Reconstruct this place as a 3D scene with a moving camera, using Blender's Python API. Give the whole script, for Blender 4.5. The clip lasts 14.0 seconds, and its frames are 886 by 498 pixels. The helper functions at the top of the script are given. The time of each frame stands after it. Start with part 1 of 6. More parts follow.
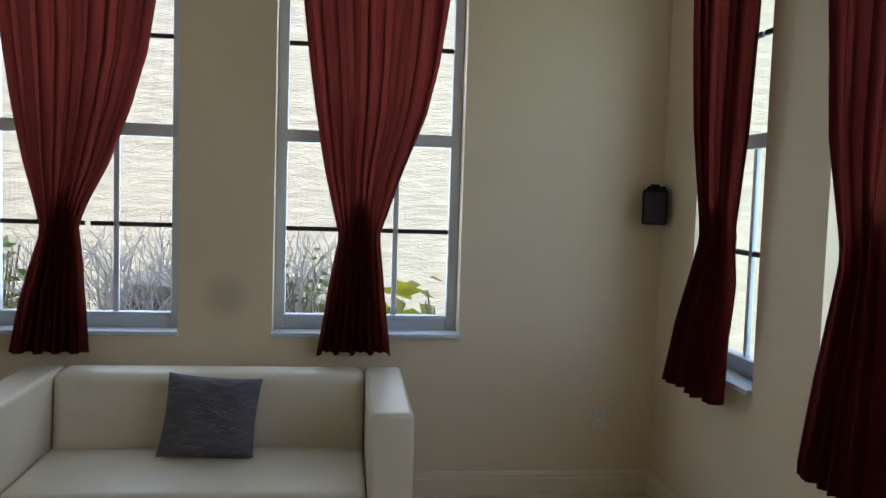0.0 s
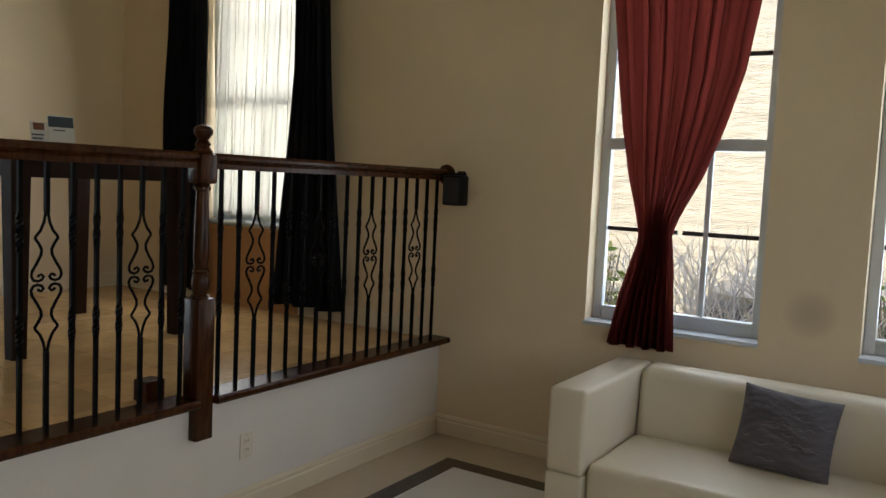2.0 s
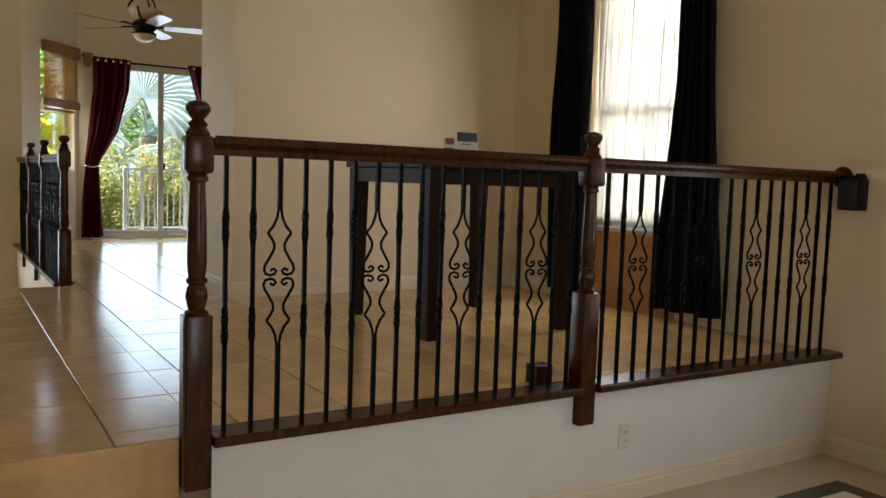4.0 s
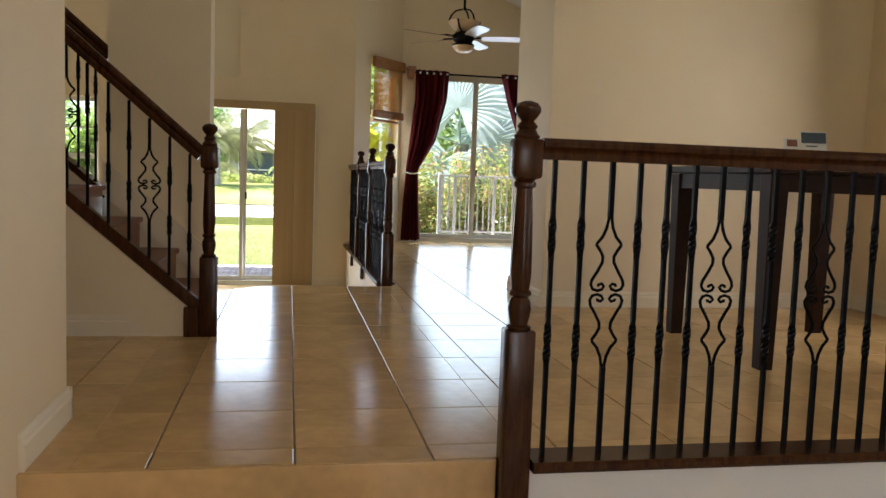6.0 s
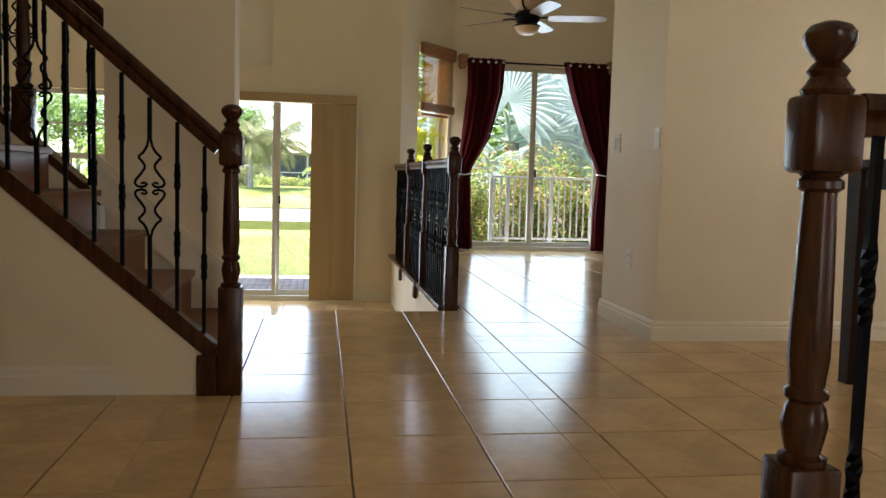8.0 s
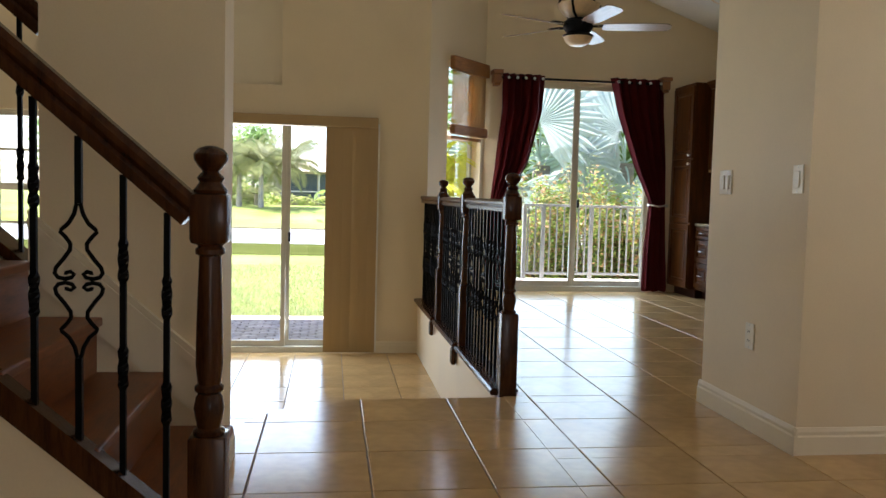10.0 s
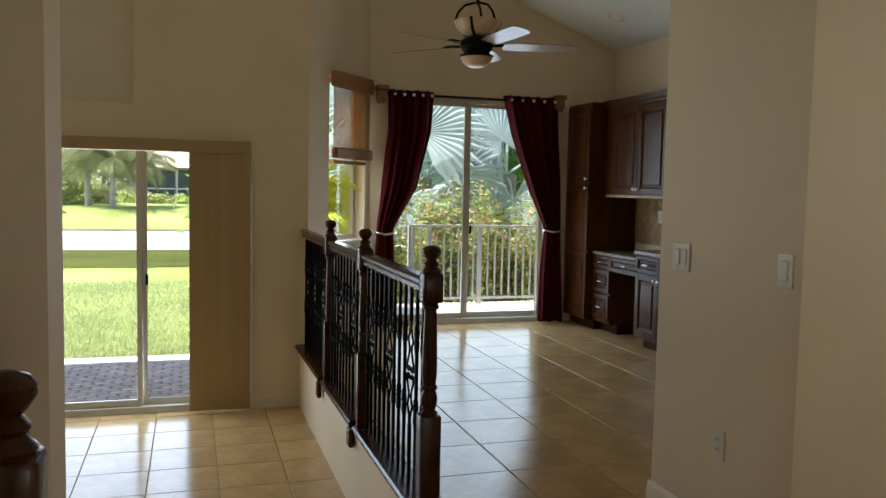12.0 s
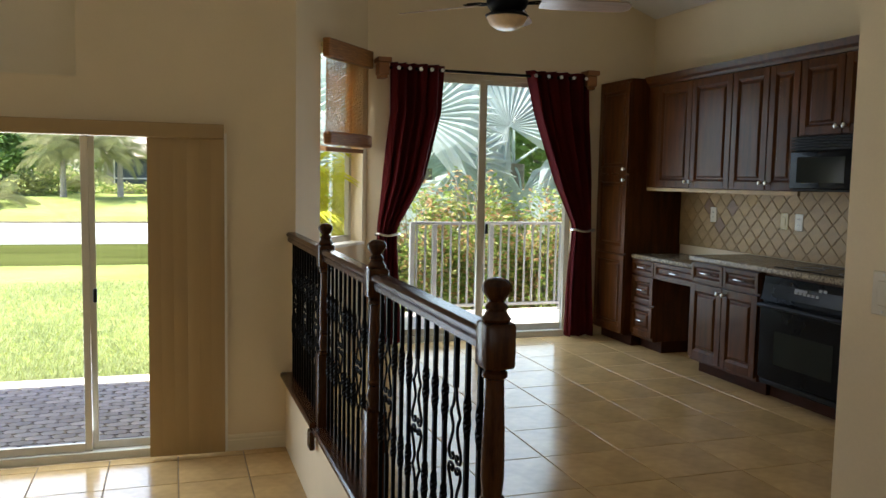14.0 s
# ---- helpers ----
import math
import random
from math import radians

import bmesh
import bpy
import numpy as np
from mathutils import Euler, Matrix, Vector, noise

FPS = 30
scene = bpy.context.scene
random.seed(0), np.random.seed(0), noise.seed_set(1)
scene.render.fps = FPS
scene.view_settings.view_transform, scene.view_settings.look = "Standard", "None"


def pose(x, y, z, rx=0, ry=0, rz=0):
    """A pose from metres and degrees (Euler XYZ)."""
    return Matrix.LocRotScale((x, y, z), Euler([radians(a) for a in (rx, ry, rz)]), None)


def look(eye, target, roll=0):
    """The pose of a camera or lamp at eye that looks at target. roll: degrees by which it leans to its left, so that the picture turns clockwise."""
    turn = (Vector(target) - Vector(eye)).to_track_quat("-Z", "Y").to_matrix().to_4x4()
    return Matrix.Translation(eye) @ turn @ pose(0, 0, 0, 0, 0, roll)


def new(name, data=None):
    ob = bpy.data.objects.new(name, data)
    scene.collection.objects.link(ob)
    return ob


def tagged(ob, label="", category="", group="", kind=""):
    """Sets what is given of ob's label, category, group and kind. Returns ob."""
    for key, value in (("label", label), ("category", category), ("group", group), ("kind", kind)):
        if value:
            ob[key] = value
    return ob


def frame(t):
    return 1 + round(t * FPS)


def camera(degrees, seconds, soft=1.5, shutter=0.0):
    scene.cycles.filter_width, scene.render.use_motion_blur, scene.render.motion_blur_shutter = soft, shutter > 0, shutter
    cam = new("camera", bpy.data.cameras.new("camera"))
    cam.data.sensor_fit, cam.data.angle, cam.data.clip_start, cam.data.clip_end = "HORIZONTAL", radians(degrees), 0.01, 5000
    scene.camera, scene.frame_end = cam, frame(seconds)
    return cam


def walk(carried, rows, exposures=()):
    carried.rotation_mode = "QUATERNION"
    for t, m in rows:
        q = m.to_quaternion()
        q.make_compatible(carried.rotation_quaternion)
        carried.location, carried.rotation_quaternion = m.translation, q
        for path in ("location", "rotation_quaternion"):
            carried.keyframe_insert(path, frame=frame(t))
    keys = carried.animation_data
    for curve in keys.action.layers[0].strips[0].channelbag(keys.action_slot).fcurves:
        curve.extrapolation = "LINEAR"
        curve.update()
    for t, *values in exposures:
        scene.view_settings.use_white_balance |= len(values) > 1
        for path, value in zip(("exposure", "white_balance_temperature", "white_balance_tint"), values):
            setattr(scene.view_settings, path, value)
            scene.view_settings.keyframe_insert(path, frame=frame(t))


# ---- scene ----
cam = camera(57.1, 14.0)
PATH = [
    (0, (-0.967, -0.064, 0.986), (-0.724, 1.917, 0.850), 1.84),
    (0.5, (-0.969, -0.087, 0.992), (-1.096, 1.904, 0.854), 2.30),
    (1, (-0.950, -0.118, 0.980), (-1.421, 1.820, 0.840), 2.60),
    (1.5, (-0.964, -0.171, 0.985), (-1.769, 1.653, 0.830), 2.70),
    (2, (-0.940, -0.206, 1.001), (-2.015, 1.473, 0.836), 2.60),
    (2.5, (-0.890, -0.277, 0.999), (-2.161, 1.258, 0.831), 2.50),
    (3, (-0.849, -0.319, 0.998), (-2.312, 1.033, 0.823), 2.40),
    (3.5, (-0.874, -0.335, 0.979), (-2.461, 0.869, 0.801), 2.10),
    (4, (-0.847, -0.378, 0.945), (-2.543, 0.668, 0.780), 1.90),
    (4.2, (-0.855, -0.404, 0.948), (-2.581, 0.592, 0.780), 1.70),
    (6.3, (-1.276, -0.375, 0.938), (-3.241, -0.041, 0.766), 2.10),
    (6.5, (-1.382, -0.395, 0.941), (-3.347, -0.066, 0.770), 2.10),
    (7, (-1.679, -0.416, 0.930), (-3.646, -0.096, 0.759), 2.00),
    (7.5, (-2.038, -0.411, 0.944), (-4.007, -0.102, 0.779), 1.80),
    (8, (-2.439, -0.450, 0.918), (-4.410, -0.151, 0.747), 1.70),
    (10.3, (-3.835, -0.505, 1.172), (-5.812, -0.231, 1.044), 1.50),
    (10.5, (-3.901, -0.494, 1.235), (-5.876, -0.209, 1.107), 1.40),
    (11, (-4.099, -0.530, 1.291), (-6.061, -0.159, 1.165), 1.30),
    (11.5, (-4.359, -0.565, 1.438), (-6.284, -0.040, 1.299), 1.40),
    (12, (-4.587, -0.559, 1.464), (-6.491, 0.033, 1.316), 1.20),
    (12.5, (-4.872, -0.522, 1.487), (-6.771, 0.085, 1.323), 1.20),
    (13, (-5.228, -0.493, 1.491), (-7.121, 0.130, 1.318), 1.30),
    (13.5, (-5.601, -0.434, 1.489), (-7.492, 0.192, 1.314), 1.20),
    (14, (-5.932, -0.396, 1.488), (-7.824, 0.231, 1.314), 1.10),
]
walk(cam, [(t, look(eye, target, roll)) for t, eye, target, roll in PATH], exposures=[(0, 1.68, 5250, 10), (0.5, 1.63, 5350, 10), (1.5, 1.8, 5750, 10), (2.5, 2.03, 6150, 11), (4, 2.35, 6250, 14), (6.5, 2.48, 6350, 16), (8, 2.45, 6250, 14), (10.5, 2.38, 6150, 15), (11.5, 2.02, 6200, 13), (12.5, 1.82, 6150, 12), (13, 1.82, 6200, 11), (14, 2.12, 6350, 13)])

U = 1.08  # plan units to metres


# ---- light ----
world = bpy.data.worlds.new("world")
scene.world = world
world.use_nodes = True
wn = world.node_tree.nodes
sky = wn.new("ShaderNodeTexSky")
sky.sky_type = "NISHITA"
sky.sun_disc = False
SUN_EL, SUN_AZ = radians(60), radians(180)
sky.sun_elevation, sky.sun_rotation = SUN_EL, SUN_AZ
world.node_tree.links.new(sky.outputs["Color"], wn["Background"].inputs["Color"])
wn["Background"].inputs["Strength"].default_value = 0.11
sun_data = bpy.data.lights.new("sun", "SUN")
sun_data.energy, sun_data.angle, sun_data.color = 3.6, radians(0.5), (1.0, 0.95, 0.87)
sun = new("sun", sun_data)
sun_dir = Vector((math.sin(SUN_AZ) * math.cos(SUN_EL), math.cos(SUN_AZ) * math.cos(SUN_EL), math.sin(SUN_EL)))
sun.matrix_world = look(tuple(sun_dir * 40), (0, 0, 0))


def window_light(name, place, to, width, height, power, color=(0.86, 0.94, 1.0)):
    """An area lamp in a window's opening, in the place of the sky's light; also used for fill."""
    d = bpy.data.lights.new(name, "AREA")
    d.shape, d.size, d.size_y, d.energy, d.color = "RECTANGLE", width * U, height * U, power, color
    o = new(name, d)
    o.matrix_world = look([v * U for v in place], [v * U for v in to])
    return o


window_light("window_light_living_1", (-2.085, 3.99, 1.15), (-2.085, 0, 0.9), 0.75, 1.6, 3.9, (0.92, 0.97, 1.0))
window_light("window_light_living_2", (-0.78, 3.99, 1.15), (-0.78, 0, 0.9), 0.75, 1.6, 3.9, (0.92, 0.97, 1.0))
window_light("window_light_living_3", (0.835, 3.12, 1.15), (-3, 3.12, 0.9), 0.45, 1.6, 1.5, (0.92, 0.97, 1.0))
window_light("window_light_living_4", (0.835, 2.10, 1.15), (-3, 2.10, 0.9), 0.45, 1.6, 2.3, (0.92, 0.97, 1.0))
# lamp of an added, unseen third east window, to brighten hall and dining room
window_light("window_light_added", (0.835, 0.70, 1.15), (-6, 0.60, 0.9), 0.55, 1.6, 5.0, (1.0, 0.96, 0.90))
window_light("window_light_dining", (-4.95, 3.99, 1.5), (-4.95, 0, 1.5), 0.9, 1.7, 9, (1.0, 0.97, 0.92))
# added fill lamp on the room side of the sheer, brightens the dining room
window_light("dining_fill_light", (-4.95, 3.64, 1.45), (-4.5, 0, 0.9), 0.7, 1.5, 3.6, (1.0, 0.97, 0.92))
window_light("window_light_kitchen", (-11.955, 2.11, 1.12), (-5, 2.11, 0.7), 1.5, 2.1, 7.8, (0.64, 0.83, 1.0))
window_light("window_light_family", (-11.13, -1.1, 0.6), (-5, -1.1, 0.3), 1.1, 2.0, 8.5, (0.74, 0.88, 1.0))
window_light("window_light_family_far", (-11.13, -2.97, 1.0), (-5, -2.97, 0.6), 0.85, 1.25, 8)
window_light("window_light_corner", (-11.55, 0.71, 1.5), (-9.5, 2.9, 1.2), 0.5, 1.3, 3.0)


# ---- materials ----
def material(name, color, rough=0.5, metal=0.0, vary=0.12, scale=6.0, fine=60.0, bump=0.05, tint=None, per_object=0.0,
             per_island=0.0, coat=0.0, spec=0.5, dist=0.01, stretch=(1, 1, 1)):
    m = bpy.data.materials.new(name)
    m.use_nodes = True
    nt = m.node_tree
    n, l = nt.nodes, nt.links
    b = n["Principled BSDF"]
    tc = n.new("ShaderNodeTexCoord")
    mp = n.new("ShaderNodeMapping")
    mp.inputs["Scale"].default_value = stretch
    l.new(tc.outputs["Object"], mp.inputs["Vector"])
    big = n.new("ShaderNodeTexNoise")
    big.inputs["Scale"].default_value, big.inputs["Detail"].default_value = scale, 4
    small = n.new("ShaderNodeTexNoise")
    small.inputs["Scale"].default_value, small.inputs["Detail"].default_value = fine, 3
    l.new(mp.outputs["Vector"], big.inputs["Vector"])
    l.new(mp.outputs["Vector"], small.inputs["Vector"])
    add = n.new("ShaderNodeMath")
    add.operation = "MULTIPLY_ADD"
    add.inputs[1].default_value = 0.4
    l.new(small.outputs["Fac"], add.inputs[0])
    l.new(big.outputs["Fac"], add.inputs[2])
    ramp = n.new("ShaderNodeValToRGB")
    ramp.color_ramp.elements[0].position, ramp.color_ramp.elements[1].position = 0.45, 0.95
    low = [c * (1 - vary) for c in color]
    high = [min(1, c * (1 + vary)) for c in color] if tint is None else tint
    ramp.color_ramp.elements[0].color, ramp.color_ramp.elements[1].color = (*low, 1), (*high, 1)
    l.new(add.outputs[0], ramp.inputs["Fac"])
    out = ramp.outputs["Color"]
    for amount, kind, socket in ((per_object, "ShaderNodeObjectInfo", "Random"), (per_island, "ShaderNodeNewGeometry", "Random Per Island")):
        if amount:
            info = n.new(kind)
            rng = n.new("ShaderNodeMapRange")
            rng.inputs["To Min"].default_value, rng.inputs["To Max"].default_value = 1 - amount, 1 + amount
            l.new(info.outputs[socket], rng.inputs["Value"])
            hsv = n.new("ShaderNodeHueSaturation")
            l.new(rng.outputs["Result"], hsv.inputs["Value"])
            l.new(out, hsv.inputs["Color"])
            out = hsv.outputs["Color"]
    l.new(out, b.inputs["Base Color"])
    rr = n.new("ShaderNodeMapRange")
    rr.inputs["To Min"].default_value, rr.inputs["To Max"].default_value = max(0.02, rough * 0.85), min(1, rough * 1.15)
    l.new(big.outputs["Fac"], rr.inputs["Value"])
    l.new(rr.outputs["Result"], b.inputs["Roughness"])
    b.inputs["Metallic"].default_value = metal
    b.inputs["Coat Weight"].default_value = coat
    b.inputs["Coat Roughness"].default_value = 0.15
    b.inputs["Specular IOR Level"].default_value = spec
    if bump:
        bp = n.new("ShaderNodeBump")
        bp.inputs["Strength"].default_value, bp.inputs["Distance"].default_value = bump, dist
        l.new(add.outputs[0], bp.inputs["Height"])
        l.new(bp.outputs["Normal"], b.inputs["Normal"])
    return m


def cloth(name, color, through_light, weave=400.0, vary=0.15, tint=None):
    """Woven cloth that lets part of the light through."""
    m = material(name, color, 0.9, vary=vary, scale=5, fine=weave, bump=0.15, dist=0.002, spec=0.1)
    n, l = m.node_tree.nodes, m.node_tree.links
    b = n["Principled BSDF"]
    tr = n.new("ShaderNodeBsdfTranslucent")
    tr.inputs["Color"].default_value = (*(tint or color), 1)
    mix = n.new("ShaderNodeMixShader")
    mix.inputs["Fac"].default_value = through_light
    l.new(b.outputs[0], mix.inputs[1])
    l.new(tr.outputs[0], mix.inputs[2])
    l.new(mix.outputs[0], n["Material Output"].inputs["Surface"])
    return m


def pane_glass(name, color=(1, 1, 1), gloss=0.02):
    m = bpy.data.materials.new(name)
    m.use_nodes = True
    n, l = m.node_tree.nodes, m.node_tree.links
    n.remove(n["Principled BSDF"])
    t, g, f, mix = n.new("ShaderNodeBsdfTransparent"), n.new("ShaderNodeBsdfGlossy"), n.new("ShaderNodeLayerWeight"), n.new("ShaderNodeMixShader")
    k = n.new("ShaderNodeMapRange")
    k.inputs["To Min"].default_value, k.inputs["To Max"].default_value = 0.03, 0.45
    t.inputs["Color"].default_value = (*color, 1)
    g.inputs["Roughness"].default_value = gloss
    f.inputs["Blend"].default_value = 0.12
    l.new(f.outputs["Facing"], k.inputs["Value"])
    l.new(k.outputs[0], mix.inputs["Fac"])
    l.new(t.outputs[0], mix.inputs[1])
    l.new(g.outputs[0], mix.inputs[2])
    l.new(mix.outputs[0], n["Material Output"].inputs["Surface"])
    return m


def leafy(name, color, tint, through_light=0.35, rough=0.45, isl=0.35):
    m = material(name, color, rough, vary=0.3, scale=3, fine=20, bump=0, tint=tint, per_island=isl, spec=0.3)
    n, l = m.node_tree.nodes, m.node_tree.links
    b = n["Principled BSDF"]
    tr = n.new("ShaderNodeBsdfTranslucent")
    tr.inputs["Color"].default_value = (*[min(1, c * 1.5) for c in tint], 1)
    mix = n.new("ShaderNodeMixShader")
    mix.inputs["Fac"].default_value = through_light
    l.new(b.outputs[0], mix.inputs[1])
    l.new(tr.outputs[0], mix.inputs[2])
    l.new(mix.outputs[0], n["Material Output"].inputs["Surface"])
    return m


M_WALL = material("wall_paint", (0.79, 0.655, 0.445), 0.6, vary=0.05, scale=1.5, fine=120, bump=0.06, dist=0.003)
M_TRIM = material("white_trim_paint", (0.80, 0.76, 0.68), 0.4, vary=0.03, scale=3, fine=80, bump=0.03)
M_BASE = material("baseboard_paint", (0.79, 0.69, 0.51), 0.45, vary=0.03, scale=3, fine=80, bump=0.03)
M_CEIL = material("ceiling_paint", (0.80, 0.77, 0.70), 0.8, vary=0.03, scale=2, fine=150, bump=0.15, dist=0.004)
M_TILE = material("glazed_floor_tile", (0.58, 0.375, 0.165), 0.17, vary=0.2, scale=2.6, fine=18, bump=0.02, per_object=0.06, dist=0.002, spec=0.3)
M_GROUT = material("tile_grout", (0.30, 0.22, 0.15), 0.9, vary=0.2, scale=4, fine=90)
M_LTILE = material("living_floor_tile", (0.60, 0.50, 0.36), 0.25, vary=0.08, scale=2, fine=20, bump=0.02)
M_LFIELD = material("pale_floor_field", (0.74, 0.69, 0.60), 0.3, vary=0.05, scale=2, fine=25, bump=0.02)
M_BORDER = material("dark_floor_border", (0.05, 0.035, 0.025), 0.25, vary=0.3, scale=8, fine=60)
M_WOOD = material("dark_stained_wood", (0.052, 0.017, 0.005), 0.25, vary=0.55, scale=9, fine=44, bump=0.08, coat=0.0, spec=0.26, stretch=(5, 5, 0.7), dist=0.003)
M_TREAD = material("stair_wood", (0.18, 0.060, 0.020), 0.36, vary=0.35, scale=6, fine=30, bump=0.05, spec=0.25, stretch=(1, 6, 6), dist=0.003)
M_IRON = material("black_iron", (0.004, 0.0036, 0.0032), 0.5, spec=0.06, vary=0.2, scale=20, fine=120, bump=0.08)
M_LEATHER = material("cream_leather", (0.74, 0.665, 0.51), 0.42, vary=0.04, scale=3, fine=220, bump=0.12, dist=0.002)
M_VELVET = material("grey_crushed_velvet", (0.10, 0.092, 0.105), 0.6, vary=0.35, scale=16, fine=70, bump=0.5, dist=0.006, stretch=(1, 1, 4), spec=0.6)
M_SILVERGREY = material("silver_grey_mark", (0.26, 0.24, 0.24), 0.5, vary=0.1)
M_RED = cloth("red_curtain_cloth", (0.075, 0.009, 0.008), 0.52, tint=(0.46, 0.19, 0.165))
M_REDK = cloth("dark_red_curtain_cloth", (0.075, 0.007, 0.008), 0.10, tint=(0.28, 0.02, 0.02))
M_BLACKC = cloth("black_curtain_cloth", (0.010, 0.010, 0.012), 0.0)
M_SHEER = cloth("sheer_white_cloth", (0.72, 0.70, 0.63), 0.62, tint=(0.74, 0.73, 0.68))
M_FRAME = material("white_window_frame", (0.62, 0.66, 0.70), 0.4, vary=0.06, scale=4, fine=60, bump=0.03)
M_FRAMEK = material("door_frame_paint", (0.66, 0.63, 0.55), 0.4, vary=0.06, scale=4, fine=60, bump=0.03)
M_BRONZE = material("dark_weather_strip", (0.04, 0.035, 0.03), 0.6)
M_GLASS = pane_glass("window_glass")
M_BLIND = material("vinyl_blind", (0.42, 0.285, 0.125), 0.5, vary=0.05, scale=3, fine=80, stretch=(1, 1, 0.1))
M_BAMBOO = cloth("woven_bamboo", (0.42, 0.23, 0.07), 0.5, weave=120, vary=0.4)
M_BAMBOO2 = material("bamboo_band", (0.32, 0.14, 0.04), 0.5, vary=0.4, scale=10, fine=90, stretch=(1, 1, 12))
M_CAB = material("cherry_cabinet_wood", (0.070, 0.022, 0.0045), 0.30, vary=0.45, scale=5, fine=36, bump=0.05, coat=0.0, spec=0.16, stretch=(5, 5, 0.6), dist=0.003)
M_CAB2 = material("cabinet_groove_wood", (0.045, 0.014, 0.006), 0.5, vary=0.3, spec=0.08)
M_NICKEL = material("brushed_nickel", (0.62, 0.60, 0.56), 0.3, metal=1.0, vary=0.05)
# steel grommets; light through their holes is put into this bright colour
M_GROMMET = material("brightened_steel", (0.82, 0.81, 0.78), 0.35, metal=0.35, vary=0.03, bump=0)
M_GRANITE = material("speckled_granite", (0.035, 0.022, 0.013), 0.24, vary=0.6, scale=70, fine=190, bump=0.0, tint=(0.42, 0.32, 0.20), spec=0.16)
M_SPLASH = material("tumbled_stone_tile", (0.38, 0.25, 0.105), 0.55, vary=0.2, scale=9, fine=60, bump=0.15, per_object=0.10, dist=0.004)
M_SPLASHD = material("brown_accent_tile", (0.22, 0.13, 0.07), 0.5, vary=0.2, scale=12, fine=60)
M_MORTAR = material("splash_mortar", (0.36, 0.25, 0.13), 0.9)
M_BLACK = material("black_enamel", (0.004, 0.004, 0.0045), 0.22, vary=0.1, bump=0, spec=0.08)
M_BLACKP = material("black_plastic", (0.006, 0.006, 0.0065), 0.45, vary=0.15, spec=0.14)
M_DARKGLASS = material("dark_oven_glass", (0.02, 0.023, 0.02), 0.12, vary=0.1, bump=0, spec=0.07)
M_PLATE = material("white_switch_plastic", (0.76, 0.70, 0.57), 0.35, vary=0.03, bump=0)
M_PLATEB = material("almond_switch_plastic", (0.62, 0.48, 0.22), 0.35, vary=0.03, bump=0)
M_PLATEW = material("dull_ivory_switch_plastic", (0.64, 0.56, 0.42), 0.4, vary=0.03, bump=0)
M_HOLE = material("socket_slot", (0.02, 0.02, 0.02), 0.6, bump=0)
M_ALAB = material("alabaster_glass", (0.78, 0.58, 0.36), 0.3, vary=0.2, scale=7, fine=30, bump=0)
M_BLADE = material("fan_blade_laminate", (0.40, 0.30, 0.24), 0.25, vary=0.15, scale=5, fine=40, stretch=(1, 6, 6))
M_DARKTABLE = material("espresso_table_wood", (0.024, 0.010, 0.0045), 0.45, vary=0.3, scale=6, fine=40, spec=0.11)
M_PAPER = material("printed_paper", (0.75, 0.74, 0.70), 0.6, vary=0.03, bump=0)
M_INK = material("dark_print", (0.05, 0.08, 0.10), 0.6, vary=0.3, bump=0)
M_INK2 = material("brown_print", (0.25, 0.10, 0.05), 0.6, vary=0.3, bump=0)
M_CARD = material("tan_cardboard", (0.50, 0.27, 0.11), 0.75, vary=0.08, scale=3, fine=50)
M_BRACKET = material("pine_bracket", (0.30, 0.13, 0.05), 0.45, vary=0.25, scale=8, fine=40)
M_STUCCO = material("sand_stucco", (0.40, 0.35, 0.265), 0.9, vary=0.12, scale=4, fine=26, bump=0.6, dist=0.03, stretch=(1, 1, 3))
M_GRASS = material("lawn_grass", (0.17, 0.22, 0.045), 0.9, spec=0.1, vary=0.3, scale=0.35, fine=9, bump=0.6, dist=0.06, tint=(0.34, 0.40, 0.12))
M_BLADEG = leafy("grass_blade", (0.22, 0.29, 0.10), (0.46, 0.50, 0.25), 0.35, 0.6)
# sky reflection and glitter on the lake are put into the pale base colour
M_WATER = material("lake_water", (0.50, 0.53, 0.50), 0.32, vary=0.12, scale=0.25, fine=1.1, bump=0.25, dist=0.05, stretch=(3, 0.5, 1))
M_SLOPE = material("reedy_lake_slope", (0.068, 0.080, 0.022), 0.9, spec=0.0, vary=0.3, scale=0.6, fine=8, bump=0.4, dist=0.05, stretch=(2, 0.5, 1))
M_BANK = material("lake_bank_soil", (0.12, 0.10, 0.05), 0.95, vary=0.4, scale=2, fine=14)
M_PAVER = material("grey_pink_paver", (0.42, 0.365, 0.37), 0.8, vary=0.15, scale=5, fine=50, bump=0.2, per_object=0.2)
M_CONC = material("pale_concrete", (0.62, 0.58, 0.52), 0.85, vary=0.1, scale=3, fine=40)
M_ALUM = material("grey_painted_aluminium", (0.36, 0.37, 0.39), 0.45, metal=0.2, vary=0.08)
M_TRUNK = material("palm_bark", (0.30, 0.27, 0.23), 0.9, vary=0.3, scale=4, fine=30, bump=0.4, stretch=(1, 1, 5), dist=0.02)
M_TWIG = material("bare_twig_bark", (0.74, 0.71, 0.70), 0.9, vary=0.15)
M_PALM = leafy("palm_leaf", (0.17, 0.20, 0.085), (0.32, 0.33, 0.16), 0.4)
M_YPALM = leafy("yellow_palm_leaf", (0.36, 0.40, 0.03), (0.62, 0.60, 0.05), 0.5)
M_SILVER = leafy("silver_palm_leaf", (0.34, 0.42, 0.41), (0.52, 0.60, 0.58), 0.42, 0.4, 0.2)
M_GREEN = leafy("green_leaf", (0.10, 0.19, 0.035), (0.24, 0.34, 0.08), 0.42)
